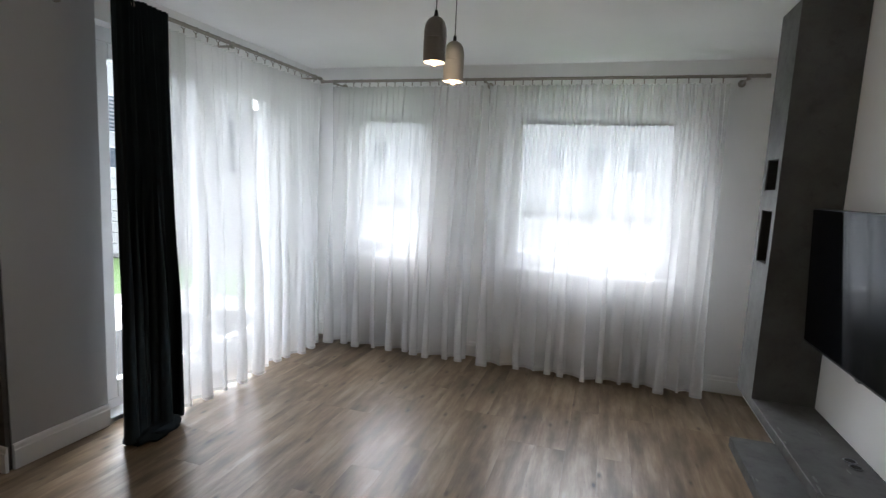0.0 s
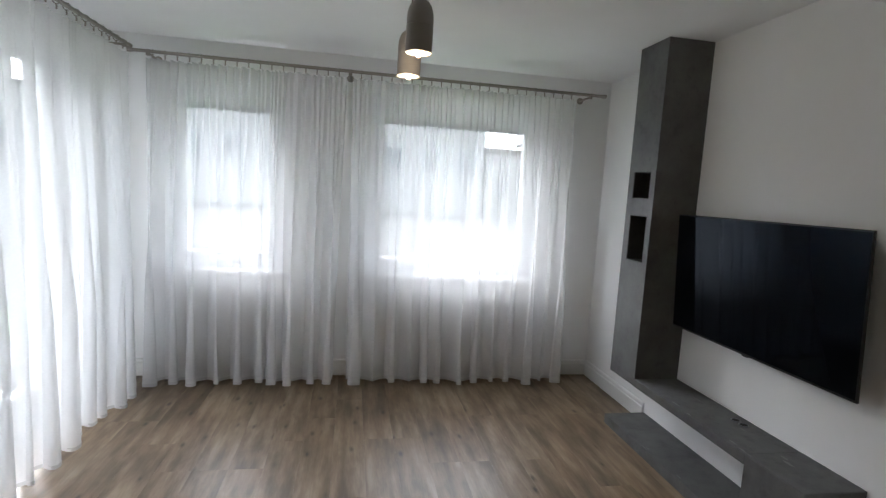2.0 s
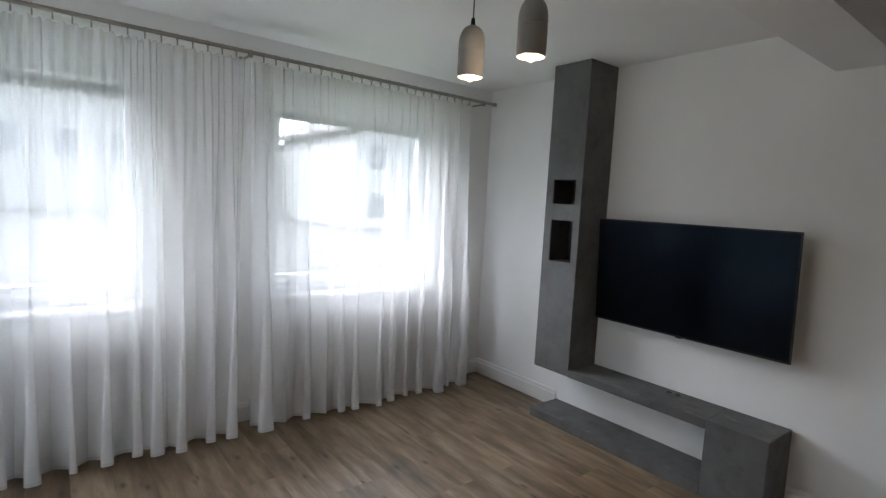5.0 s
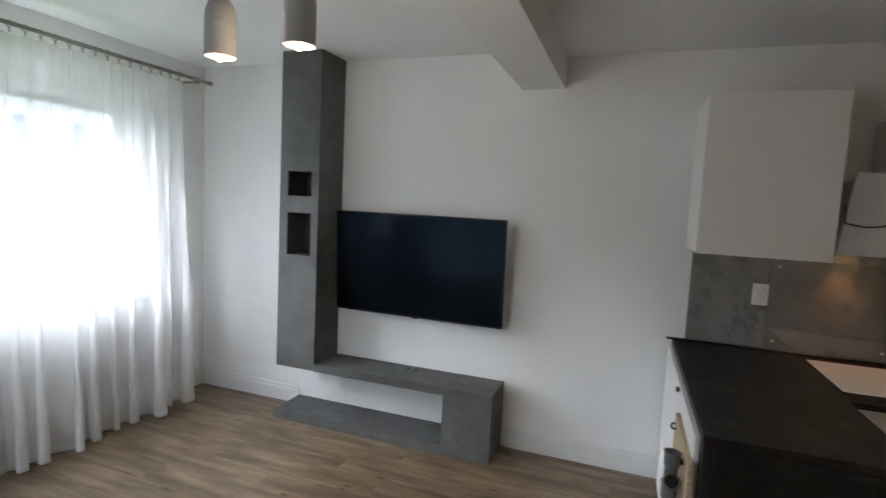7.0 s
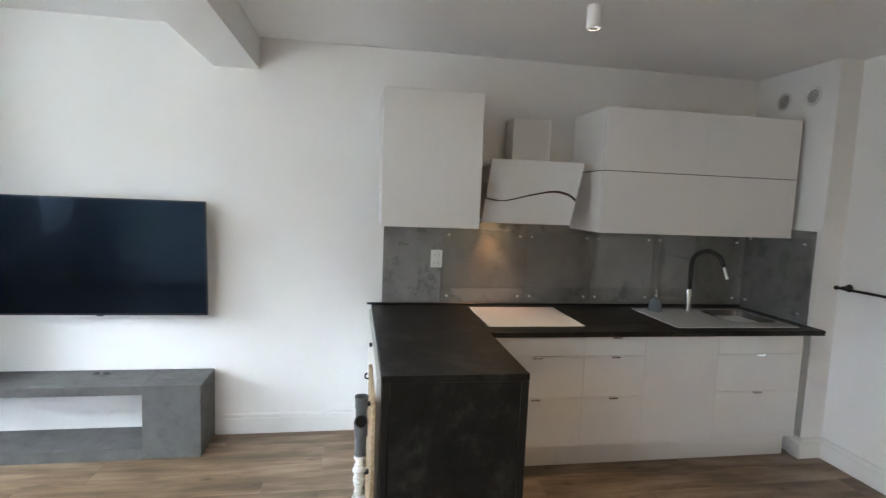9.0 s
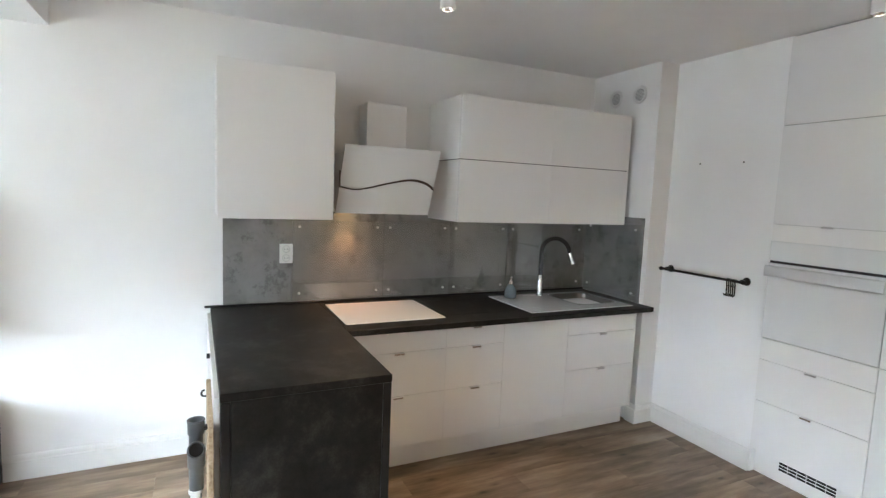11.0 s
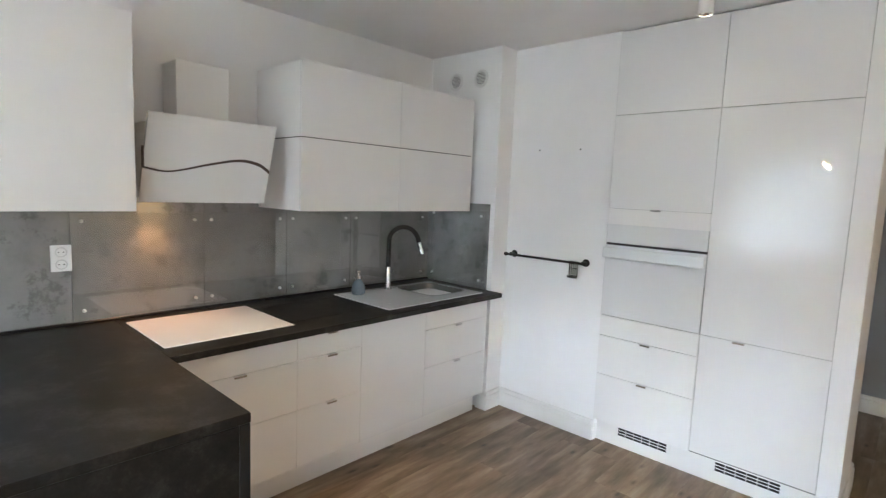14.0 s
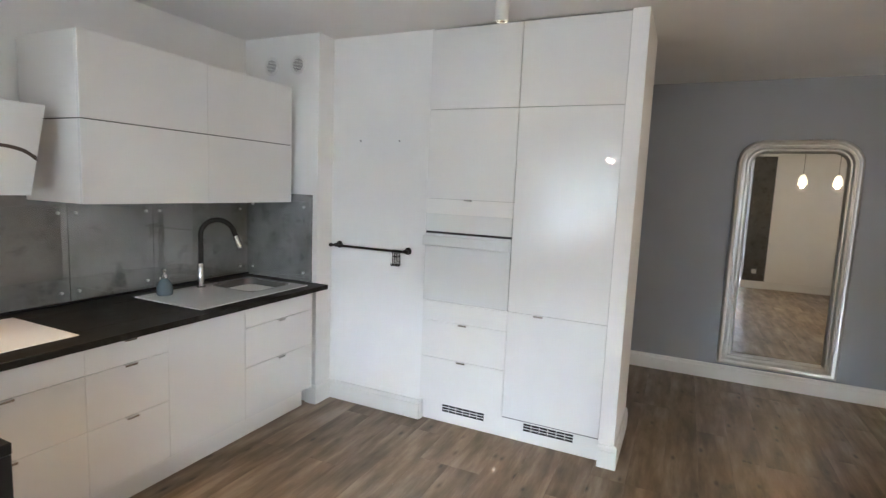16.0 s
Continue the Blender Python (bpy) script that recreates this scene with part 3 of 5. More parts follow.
half = curtain("drape_half", "", "Y", 2.665, 2.885, -2.545, 0.03, RZ + 0.02, 3, 0.11, DRAPE, 14, "", 1, None, 0.40, 0.04)
for strip in list(half.children):
    strip.parent = drape
bpy.data.objects.remove(half)
# the cloth that lies on the floor
pm = bmesh.new()
bmesh.ops.create_icosphere(pm, subdivisions=4, radius=1.0)
for vt in pm.verts:
    d = 1 + 0.35 * noise.noise(vt.co * 2.2) + 0.12 * noise.noise(vt.co * 6)
    vt.co = (vt.co.x * 0.10 * d - 2.49, vt.co.y * 0.17 * d + 2.68, max(0.002, 0.03 + vt.co.z * 0.07 * d))
part("pooled_cloth", pm, DRAPE, drape, "", True)

# ---- television wall ----
CX, CY0, CY1 = 0.962, 3.632, 3.957
cons = thing("media_console", "grey concrete-finished wall column with a low bench and floor slab", "console")
NZ = [(1.246, 1.557), (1.674, 1.855)]
NY0, NY1 = 3.689, 3.891
E1 = EAST - 0.001


def niched_column():
    """One closed body: a box whose front carries two recesses."""
    ys = [CY0, NY0, NY1, CY1]
    zs = [0.412, NZ[0][0], NZ[0][1], NZ[1][0], NZ[1][1], CEIL_LIVING - 0.002]
    m = bmesh.new()
    quad = lambda *p: m.faces.new([m.verts.new(q) for q in p])
    for i, (y0, y1) in enumerate(zip(ys, ys[1:])):
        for k, (z0, z1) in enumerate(zip(zs, zs[1:])):
            if i == 1 and k in (1, 3):
                d = CX + 0.22
                quad((d, y0, z0), (d, y1, z0), (d, y1, z1), (d, y0, z1))
                for p, q in (((y0, z0), (y1, z0)), ((y1, z0), (y1, z1)), ((y1, z1), (y0, z1)), ((y0, z1), (y0, z0))):
                    quad((CX, *p), (CX, *q), (d, *q), (d, *p))
            else:
                quad((CX, y0, z0), (CX, y1, z0), (CX, y1, z1), (CX, y0, z1))
            quad((E1, y0, z0), (E1, y1, z0), (E1, y1, z1), (E1, y0, z1))
        for z in (zs[0], zs[-1]):
            quad((CX, y0, z), (CX, y1, z), (E1, y1, z), (E1, y0, z))
    for k, (z0, z1) in enumerate(zip(zs, zs[1:])):
        for y in (CY0, CY1):
            quad((CX, y, z0), (E1, y, z0), (E1, y, z1), (CX, y, z1))
    bmesh.ops.remove_doubles(m, verts=m.verts, dist=1e-5)
    bmesh.ops.recalc_face_normals(m, faces=m.faces)
    return m


column = part("column", niched_column(), CONCRETE, cons)
# thin sheets over each niche's inner faces, darker than the column
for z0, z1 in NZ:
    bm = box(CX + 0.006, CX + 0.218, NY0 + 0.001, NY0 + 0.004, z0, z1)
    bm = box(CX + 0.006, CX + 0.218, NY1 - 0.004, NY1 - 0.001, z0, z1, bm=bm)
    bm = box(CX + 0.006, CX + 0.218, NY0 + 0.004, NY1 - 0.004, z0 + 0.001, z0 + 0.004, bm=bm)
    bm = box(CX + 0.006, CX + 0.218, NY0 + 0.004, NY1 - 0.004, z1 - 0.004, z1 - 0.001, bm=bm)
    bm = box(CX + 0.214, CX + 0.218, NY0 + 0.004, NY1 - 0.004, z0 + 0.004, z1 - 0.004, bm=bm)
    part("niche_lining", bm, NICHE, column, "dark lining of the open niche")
part("bench_top", box(CX - 0.001, E1, 2.63, CY0 - 0.001, 0.408, 0.462, 0.003), CONCRETE, cons)
part("end_block", box(CX - 0.002, E1, 2.29, 2.629, 0.001, 0.463, 0.004), CONCRETE, cons)
slab = [(2.6285, CX - 0.004), (3.965, CX - 0.004), (3.97, E1), (2.6285, E1)]
part("floor_slab", extrude_profile([(x, y) for y, x in slab], "Z", 0.001, 0.068), CONCRETE, cons)
for hy in (2.925, 2.985):
    gm = part("cable_grommet", lathe([(0.021, 0.0), (0.022, 0.004), (0.026, 0.004), (0.027, 0.0), (0.027, -0.001), (0.021, -0.001)], 24, None, (1.205, hy, 0.4632)), GREYPIPE, cons, "round grey cable grommet")
    part("grommet_hole", lathe([(0.0, 0.0), (0.021, 0.0), (0.021, -0.0008), (0.0, -0.0008)], 24, None, (1.205, hy, 0.4642)), VOID, gm, "dark cable hole")
# pale filler scuffs left on the edges of bench and slab
FILLER = painted("dry_filler", (0.20, 0.20, 0.197), 0.8)
rf_ = random.Random(4)


def scuff(x, y, z, length, width):
    """A thin irregular smear lying on a level face, its length along y."""
    n_ = 14
    ring_ = []
    for k in range(n_):
        an = 2 * math.pi * k / n_
        rr = rf_.uniform(0.55, 1.1)
        ring_.append((x + width / 2 * rr * math.cos(an), y + length / 2 * rr * math.sin(an)))
    return extrude_profile(ring_, "Z", z, z + 0.0012)


for k in range(6):
    part("filler_scuff", scuff(CX + rf_.uniform(0.008, 0.03), rf_.uniform(2.5, 3.75), 0.4632, rf_.uniform(0.03, 0.11), rf_.uniform(0.006, 0.014)), FILLER, cons, "pale dry filler scuff")
for k in range(4):
    part("filler_scuff", scuff(CX + rf_.uniform(0.08, 0.22), rf_.uniform(2.45, 3.3), 0.4632, rf_.uniform(0.05, 0.12), rf_.uniform(0.006, 0.02)), FILLER, cons, "pale dry filler scuff")
for k in range(5):
    part("filler_scuff", scuff(CX + rf_.uniform(0.004, 0.03), rf_.uniform(2.7, 3.9), 0.0681, rf_.uniform(0.02, 0.08), rf_.uniform(0.005, 0.010)), FILLER, cons, "pale dry filler scuff")

tv = thing("television", "large flat black television mounted on the wall, switched off", "television")
TX, TY0, TY1, TZ0, TZ1 = 1.145, 2.302, 3.58, 0.852, 1.588
part("back_shell", box(TX + 0.013, TX + 0.05, TY0 + 0.12, TY1 - 0.12, TZ0 + 0.06, TZ1 - 0.1, 0.012, 2), BLACKPLASTIC, tv)
part("bezel", box(TX, TX + 0.014, TY0, TY1, TZ0, TZ1, 0.003), BLACKPLASTIC, tv)
part("screen", box(TX - 0.0025, TX - 0.0005, TY0 + 0.008, TY1 - 0.008, TZ0 + 0.014, TZ1 - 0.008), SCREEN, tv, "glossy black glass screen")
part("sensor", box(TX - 0.001, TX + 0.012, 2.92, 2.96, TZ0 - 0.006, TZ0 + 0.001, 0.002), BLACKPLASTIC, tv)
part("wall_mount", box(TX + 0.05, EAST - 0.018, 2.75, 3.15, 1.05, 1.35, 0.004), BLACKMETAL, tv)
# the set leans a little forward from its mount
tilt = Matrix.Translation((TX, 0, 1.22)) @ Matrix.Rotation(radians(-3.2), 4, "Y") @ Matrix.Translation((-TX, 0, -1.22))
tv.matrix_world = tilt @ tv.matrix_world


# ---- pendants ----
def pendant(x, y, z, ceil):
    p = thing("pendant_lamp", "raw grey concrete pendant lamp with a lit warm bulb", "pendant lamp", "concrete pendant lamps", "", (x, y, z))
    prof = [(0.047, 0.0), (0.050, 0.0), (0.0515, 0.02), (0.0515, 0.098), (0.0500, 0.0995), (0.0500, 0.1015), (0.0515, 0.103), (0.0515, 0.125), (0.049, 0.150), (0.042, 0.172), (0.031, 0.187), (0.016, 0.196), (0.008, 0.198),
            (0.008, 0.194), (0.014, 0.190), (0.028, 0.180), (0.038, 0.166), (0.045, 0.145), (0.047, 0.12), (0.047, 0.0)]
    part("shade", lathe(prof, 40), POTCLAY, p, "", True)
    part("cap", lathe([(0.0, 0.225), (0.006, 0.225), (0.008, 0.215), (0.010, 0.198), (0.0, 0.198)], 16), BLACKMETAL, p)
    part("cord", rod((0, 0, 0.22), (0, 0, ceil - z), 0.0026, 8), CABLE, p)
    part("canopy", lathe([(0.0, -0.025), (0.045, -0.025), (0.05, -0.02), (0.05, -0.001), (0.0, -0.001)], 32, None, (0, 0, ceil - z)), PLASTIC, p, "small white ceiling canopy", True)
    part("socket", lathe([(0.0, 0.19), (0.02, 0.19), (0.02, 0.09), (0.0, 0.09)], 16), PLASTIC, p)
    part("bulb", lathe([(0.0, -0.016), (0.007, -0.014), (0.012, -0.004), (0.022, 0.012), (0.029, 0.030), (0.029, 0.045), (0.020, 0.066), (0.013, 0.088), (0.0, 0.09)], 24), BULB, p, "glowing warm bulb", True)
    return p


PEND = [(-0.736, 2.594, 2.160), (-0.740, 2.909, 2.138)]
for q in PEND:
    pendant(*q, CEIL_LIVING)

# ---- kitchen ----
BACK = 1.258
WT0, WT1 = 0.882, 0.914
FRONT = 0.522


def tab(parent, x, y, z, way):
    """Small chrome edge pull on a front; way is X or Y, the direction it faces."""
    if way == "X":
        bm = box(x - 0.016, x + 0.004, y - 0.03, y + 0.03, z - 0.002, z + 0.001, 0.0008)
        bm = box(x - 0.016, x - 0.014, y - 0.03, y + 0.03, z - 0.010, z - 0.001, 0.0006, bm=bm)
    else:
        bm = box(x - 0.03, x + 0.03, y - 0.004, y + 0.016, z - 0.002, z + 0.001, 0.0008)
        bm = box(x - 0.03, x + 0.03, y + 0.014, y + 0.016, z - 0.010, z - 0.001, 0.0006, bm=bm)
    part("handle", bm, CHROME, parent, "small chrome edge pull")


def base_unit(y0, y1, cuts, pulls, label):
    """A base cabinet between y0 and y1; cuts are the heights between its fronts."""
    u = thing("base_cabinet", label, "cabinet", "base cabinets")
    part("body", box(FRONT + 0.022, BACK, y0 + 0.001, y1 - 0.001, 0.19, WT0 - 0.001), CARCASS, u)
    for z0, z1 in zip(cuts, cuts[1:]):
        fr_ = part("front", box(FRONT, FRONT + 0.019, y0, y1, z0 + 0.0013, z1 - 0.0013, 0.0005), GLOSS, u)
        if z0 in pulls:
            tab(fr_, FRONT, (y0 + y1) / 2, z1 - 0.001, "X")
    return u


DR = (0.195, 0.50, 0.757, 0.879)
base_unit(-0.0005, 0.594, DR, DR[:2], "white gloss drawer cabinet under the hob")
base_unit(-0.3995, -0.0015, DR, DR[:3], "narrow white gloss drawer cabinet")
base_unit(-0.9005, -0.4005, (0.195, 0.879), (), "white gloss dishwasher front without handle")
base_unit(-1.490, -0.9015, (0.195, 0.512, 0.757, 0.879), (0.195, 0.512), "white gloss drawer cabinet under the sink")
ep = thing("cabinet_end_panel", "white end panel closing the base cabinets", "cabinet panel")
part("panel", box(FRONT, BACK - 0.02, -1.508, -1.4915, 0.19, WT0 - 0.001), SATIN, ep)
pl = thing("plinth", "white recessed kitchen plinth", "plinth")
part("board", box(0.662, 0.68, -1.57, 0.62, 0.001, 0.189), SATIN, pl)

wt = thing("worktop", "black stone-look worktop running along the wall", "worktop")
# the run with the sink's opening
SX0, SX1, SY0, SY1 = 0.68, 1.075, -1.485, -1.115
bm = box(0.488, SX0, -1.635, 0.600, WT0, WT1, 0.002)
bm = box(SX1, BACK, -1.635, 0.600, WT0, WT1, 0.002, bm=bm)
bm = box(SX0, SX1, -1.635, SY0, WT0, WT1, bm=bm)
bm = box(SX0, SX1, SY1, 0.600, WT0, WT1, bm=bm)
part("slab", bm, WORKTOP, wt)
up = part("upstand", box(BACK - 0.018, BACK - 0.001, -1.635, 1.285, WT1 + 0.0005, WT1 + 0.014, 0.004), BLACKPLASTIC, wt, "black sealing strip along the wall")

isl = thing("kitchen_peninsula", "black stone-look peninsula with a closed end and an unfinished pipe side", "peninsula")
part("top", box(-0.208, BACK, 0.602, 1.252, WT0, WT1 + 0.001, 0.002), WORKTOP, isl)
part("end_panel", box(-0.2065, -0.150, 0.640, 1.215, 0.002, WT0 - 0.001, 0.001), WORKTOP, isl)
part("end_post", box(-0.2085, -0.150, 0.604, 0.638, 0.002, WT0 - 0.001, 0.002), BLACKPLASTIC, isl)
part("end_post", box(-0.2085, -0.150, 1.217, 1.250, 0.002, WT0 - 0.001, 0.002), BLACKPLASTIC, isl)
part("inner_side", box(-0.15, 0.50, 0.604, 0.622, 0.10, WT0 - 0.001), GLOSS, isl)
part("back_side", box(-0.148, BACK, 1.252, 1.270, 0.002, WT0 - 0.001), SATIN, isl, "plain white back board")
CHIP = material("raw_chipboard", (0.46, 0.36, 0.23), 0.8)
v_ = mapped(CHIP)
wire(CHIP, ramp(CHIP, noise_tex(CHIP, v_, 90, 4, 0.7), [(0.35, (0.30, 0.21, 0.12)), (0.6, (0.52, 0.42, 0.28))]), base(CHIP)["Base Color"])
part("batten", box(-0.195, 0.33, 1.2715, 1.290, 0.02, 0.79, 0.002), CHIP, isl, "raw chipboard board")


def pipe_stub(x, y, z, r, length, mat, tilt=0.0):
    """A pipe with a widened open socket, standing on its length."""
    prof = [(r * 0.86, 0.0), (r, 0.0), (r, length * 0.55), (r * 1.18, length * 0.6), (r * 1.18, length * 0.95), (r * 1.26, length * 0.96), (r * 1.26, length), (r * 1.05, length), (r * 0.95, length * 0.62), (r * 0.86, length * 0.55), (r * 0.86, 0.0)]
    b = lathe(prof, 24)
    bmesh.ops.transform(b, matrix=Matrix.Translation((x, y, z)) @ Matrix.Rotation(radians(tilt), 4, "X"), verts=b.verts)
    return b


PX, PY = -0.065, 1.330
part("drain_pipe", pipe_stub(PX, PY, 0.645, 0.025, 0.13, GREYPIPE), GREYPIPE, isl, "grey drain pipe with an open socket", True)
part("drain_pipe", pipe_stub(PX, PY, 0.50, 0.026, 0.155, GREYPIPE), GREYPIPE, isl, "grey drain pipe with a widened socket", True)
# branch whose open mouth faces the room
br_ = lathe([(0.022, 0.0), (0.026, 0.0), (0.026, 0.03), (0.031, 0.034), (0.031, 0.056), (0.027, 0.056), (0.026, 0.02), (0.0, 0.018)], 24)
bmesh.ops.transform(br_, matrix=Matrix.Translation((PX - 0.012, PY, 0.665)) @ Matrix.Rotation(radians(-70), 4, "Y"), verts=br_.verts)
part("pipe_branch", br_, GREYPIPE, isl, "grey branch pipe with an open mouth", True)
part("pipe_branch_bore", rod((PX - 0.05, PY, 0.679), (PX - 0.052, PY, 0.6797), 0.024, 20), VOID, isl, "dark pipe bore")
part("white_canister", lathe([(0.0, 0.0), (0.030, 0.0), (0.032, 0.01), (0.032, 0.17), (0.026, 0.19), (0.0, 0.195)], 24, None, (0.09, 1.328, 0.52)), PLASTIC, isl, "white plastic trap", True)
part("hook_ring", tube([(0.27, 1.296 + 0.014 * math.sin(a_), 0.748 + 0.014 * math.cos(a_)) for a_ in [0.45 * k for k in range(13)]], 0.0045, 8), BLACKMETAL, isl, "black ring hook", True)
for zf, rf in ((0.445, 0.022), (0.385, 0.026), (0.32, 0.021), (0.25, 0.027)):
    part("white_fitting", lathe([(0.0, 0.0), (rf, 0.0), (rf, 0.018), (rf * 0.8, 0.02), (rf * 0.8, 0.045), (rf * 1.1, 0.047), (rf * 1.1, 0.058), (0.0, 0.058)], 20, None, (PX - 0.01, PY + 0.004, zf)), PLASTIC, isl, "white plastic pipe fitting", True)
part("drain_elbow", tube([(PX, PY, 0.51), (PX + 0.015, PY - 0.005, 0.30), (PX + 0.015, PY - 0.01, 0.15), (PX + 0.03, PY - 0.02, 0.08), (PX + 0.08, PY - 0.035, 0.04)], 0.018, 16), GREYPIPE, isl, "grey bent drain pipe", True)
for zc in (0.74, 0.42):
    part("pipe_clip", box(PX - 0.012, PX + 0.012, 1.2905, PY - 0.02, zc - 0.008, zc + 0.008, 0.002), BLACKPLASTIC, isl, "black pipe clip")
part("wall_plug", lathe([(0.0, 0.0), (0.012, 0.0), (0.012, 0.015), (0.0, 0.016)], 16, None, (0.453, 1.2705, 0.858), "Y"), BLACKPLASTIC, isl, "small black knob", True)

hob = thing("induction_hob", "white glass induction hob set into the black worktop", "hob")
part("glass_top", box(0.610, 1.145, -0.035, 0.578, WT1 + 0.0005, WT1 + 0.007, 0.002), HOBGLASS, hob)
part("rim", box(0.607, 1.148, -0.038, 0.581, WT1 + 0.0003, WT1 + 0.003), STEEL, hob)

sink = thing("sink", "white glass-topped sink with a steel bowl and drainer", "sink")
bm = box(0.570, SX0 + 0.01, -1.515, -0.635, WT1 + 0.0005, WT1 + 0.007, 0.002)
bm = box(SX1 - 0.01, 1.125, -1.515, -0.635, WT1 + 0.0005, WT1 + 0.007, 0.002, bm=bm)
bm = box(SX0 + 0.0095, SX1 - 0.0095, -1.515, SY0 + 0.01, WT1 + 0.0008, WT1 + 0.0067, bm=bm)
bm = box(SX0 + 0.0095, SX1 - 0.0095, SY1 - 0.01, -0.635, WT1 + 0.0008, WT1 + 0.0067, bm=bm)
part("glass_top", bm, GLASSWHITE, sink)
# bowl as a rounded steel tray with a rolled rim
bb_ = bmesh.new()
ringsb = []
for inset, z in ((-0.004, WT1 + 0.0075), (0.004, WT1 + 0.009), (0.010, WT1 + 0.006), (0.016, WT1 - 0.02), (0.026, WT1 - 0.13), (0.05, WT1 - 0.155), (0.16, WT1 - 0.16)):
    row = []
    x0, x1, y0, y1 = SX0 + inset, SX1 - inset, SY0 + inset, SY1 - inset
    rad = max(0.012, 0.075 - inset * 0.4)
    for cx, cy, st in ((x1 - rad, y1 - rad, 0), (x0 + rad, y1 - rad, 90), (x0 + rad, y0 + rad, 180), (x1 - rad, y0 + rad, 270)):
        for k in range(7):
            an = radians(st + 15 * k)
            row.append(bb_.verts.new((cx + rad * math.cos(an), cy + rad * math.sin(an), z)))
    ringsb.append(row)
for lo, hi in zip(ringsb, ringsb[1:]):
    for k in range(len(lo)):
        n = (k + 1) % len(lo)
        bb_.faces.new((lo[k], lo[n], hi[n], hi[k]))
bb_.faces.new(ringsb[-1])
bmesh.ops.recalc_face_normals(bb_, faces=bb_.faces)
bmesh.ops.reverse_faces(bb_, faces=bb_.faces)
# steel darkened to carry the shade inside the bowl in its colour
part("bowl", bb_, material("shaded_bowl_steel", (0.17, 0.165, 0.16), 0.4, 1.0), sink, "brushed steel bowl", True)
part("drain", lathe([(0.0, 0.003), (0.03, 0.003), (0.036, 0.0), (0.0, 0.0)], 24, None, ((SX0 + SX1) / 2, (SY0 + SY1) / 2, WT1 - 0.159)), CHROME, sink)

tap = thing("kitchen_tap", "tall kitchen tap with a black hose and steel base", "tap")
tx, ty, tz = 1.06, -1.045, WT1 + 0.0075
part("foot", lathe([(0.0, 0.0), (0.027, 0.0), (0.027, 0.006), (0.021, 0.010), (0.021, 0.155), (0.018, 0.16), (0.0, 0.16)], 28, None, (tx, ty, tz)), STEEL, tap, "", True)
arc = [(tx, ty, tz + 0.155), (tx, ty, tz + 0.34)]
tdx, tdy = -0.80, -0.60
for k in range(1, 15):
    an = math.pi * k / 14 * 0.93
    r_ = 0.105
    arc.append((tx + tdx * r_ * (1 - math.cos(an)), ty + tdy * r_ * (1 - math.cos(an)), tz + 0.34 + r_ * math.sin(an)))
end = Vector(arc[-1])
dirn = (end - Vector(arc[-2])).normalized()
arc.append(tuple(end + dirn * 0.02))
part("hose", tube(arc, 0.0165, 18), BLACKRUBBER, tap, "black silicone hose", True)
part("spray_head", rod(end + dirn * 0.02, end + dirn * 0.105, 0.0175, 20), STEEL, tap, "", True)
part("lever", rod((tx, ty, tz + 0.10), (tx + 0.02, ty - 0.075, tz + 0.125), 0.006, 12), STEEL, tap)

soap = thing("soap_dispenser", "smoky blue glass soap dispenser with a silver pump", "soap dispenser", "", "", (1.035, -0.765, WT1 + 0.0075))
part("bottle", lathe([(0.0, 0.0), (0.040, 0.0), (0.045, 0.006), (0.046, 0.035), (0.042, 0.062), (0.030, 0.084), (0.019, 0.094), (0.017, 0.105), (0.0, 0.105)], 28), SOAP, soap, "", True)
part("collar", lathe([(0.0, 0.103), (0.020, 0.103), (0.020, 0.125), (0.008, 0.128), (0.008, 0.146), (0.0, 0.146)], 20), CHROME, soap, "", True)
pm = lathe([(0.0, 0.145), (0.014, 0.145), (0.014, 0.158), (0.0, 0.160)], 16)
part("pump_head", rod((0, 0, 0.152), (-0.030, 0.022, 0.149), 0.005, 10, pm), CHROME, soap, "", True)

# splashback panels under glass
spl = thing("splashback", "grey concrete-look splashback panels behind clear screwed glass", "splashback")
cuts = [1.182, 0.770, 0.150, -0.363, -0.860, -1.640]
for a, b in zip(cuts[1:], cuts):
    part("panel", box(BACK + 0.003, EAST - 0.001, a + 0.0012, b - 0.0012, WT1 + 0.001, 1.515, 0.001), SPLASH, spl)
part("panel", box(0.640, BACK + 0.002, -1.643, -1.632, WT1 + 0.001, 1.545, 0.001), SPLASH, spl)
gcuts = [0.770, 0.156, -0.357, -0.855, -1.600]
for a, b in zip(gcuts[1:], gcuts):
    g = part("glass_panel", box(BACK - 0.008, BACK - 0.004, a + 0.003, b - 0.003, WT1 + 0.018, 1.455), CLEAR, spl, "clear glass sheet")
    g.visible_shadow = False
    for yy in (a + 0.045, b - 0.045):
        for zz in (WT1 + 0.065, 1.415):
            part("screw", lathe([(0.0, 0.0), (0.007, 0.001), (0.009, 0.003), (0.009, 0.012), (0.0, 0.012)], 12, None, (BACK - 0.015, yy, zz), "X"), HANDLE, g, "chrome screw cap")
g = part("glass_panel", box(0.655, BACK - 0.012, -1.627, -1.623, WT1 + 0.018, 1.50), CLEAR, spl, "clear glass sheet")
g.visible_shadow = False
for xx in (0.70, BACK - 0.07):
    for zz in (WT1 + 0.065, 1.455):
        part("screw", lathe([(0.0, 0.0), (0.009, 0.0), (0.009, 0.010), (0.007, 0.012), (0.0, 0.013)], 12, None, (xx, -1.623, zz), "Y"), HANDLE, g, "chrome screw cap")


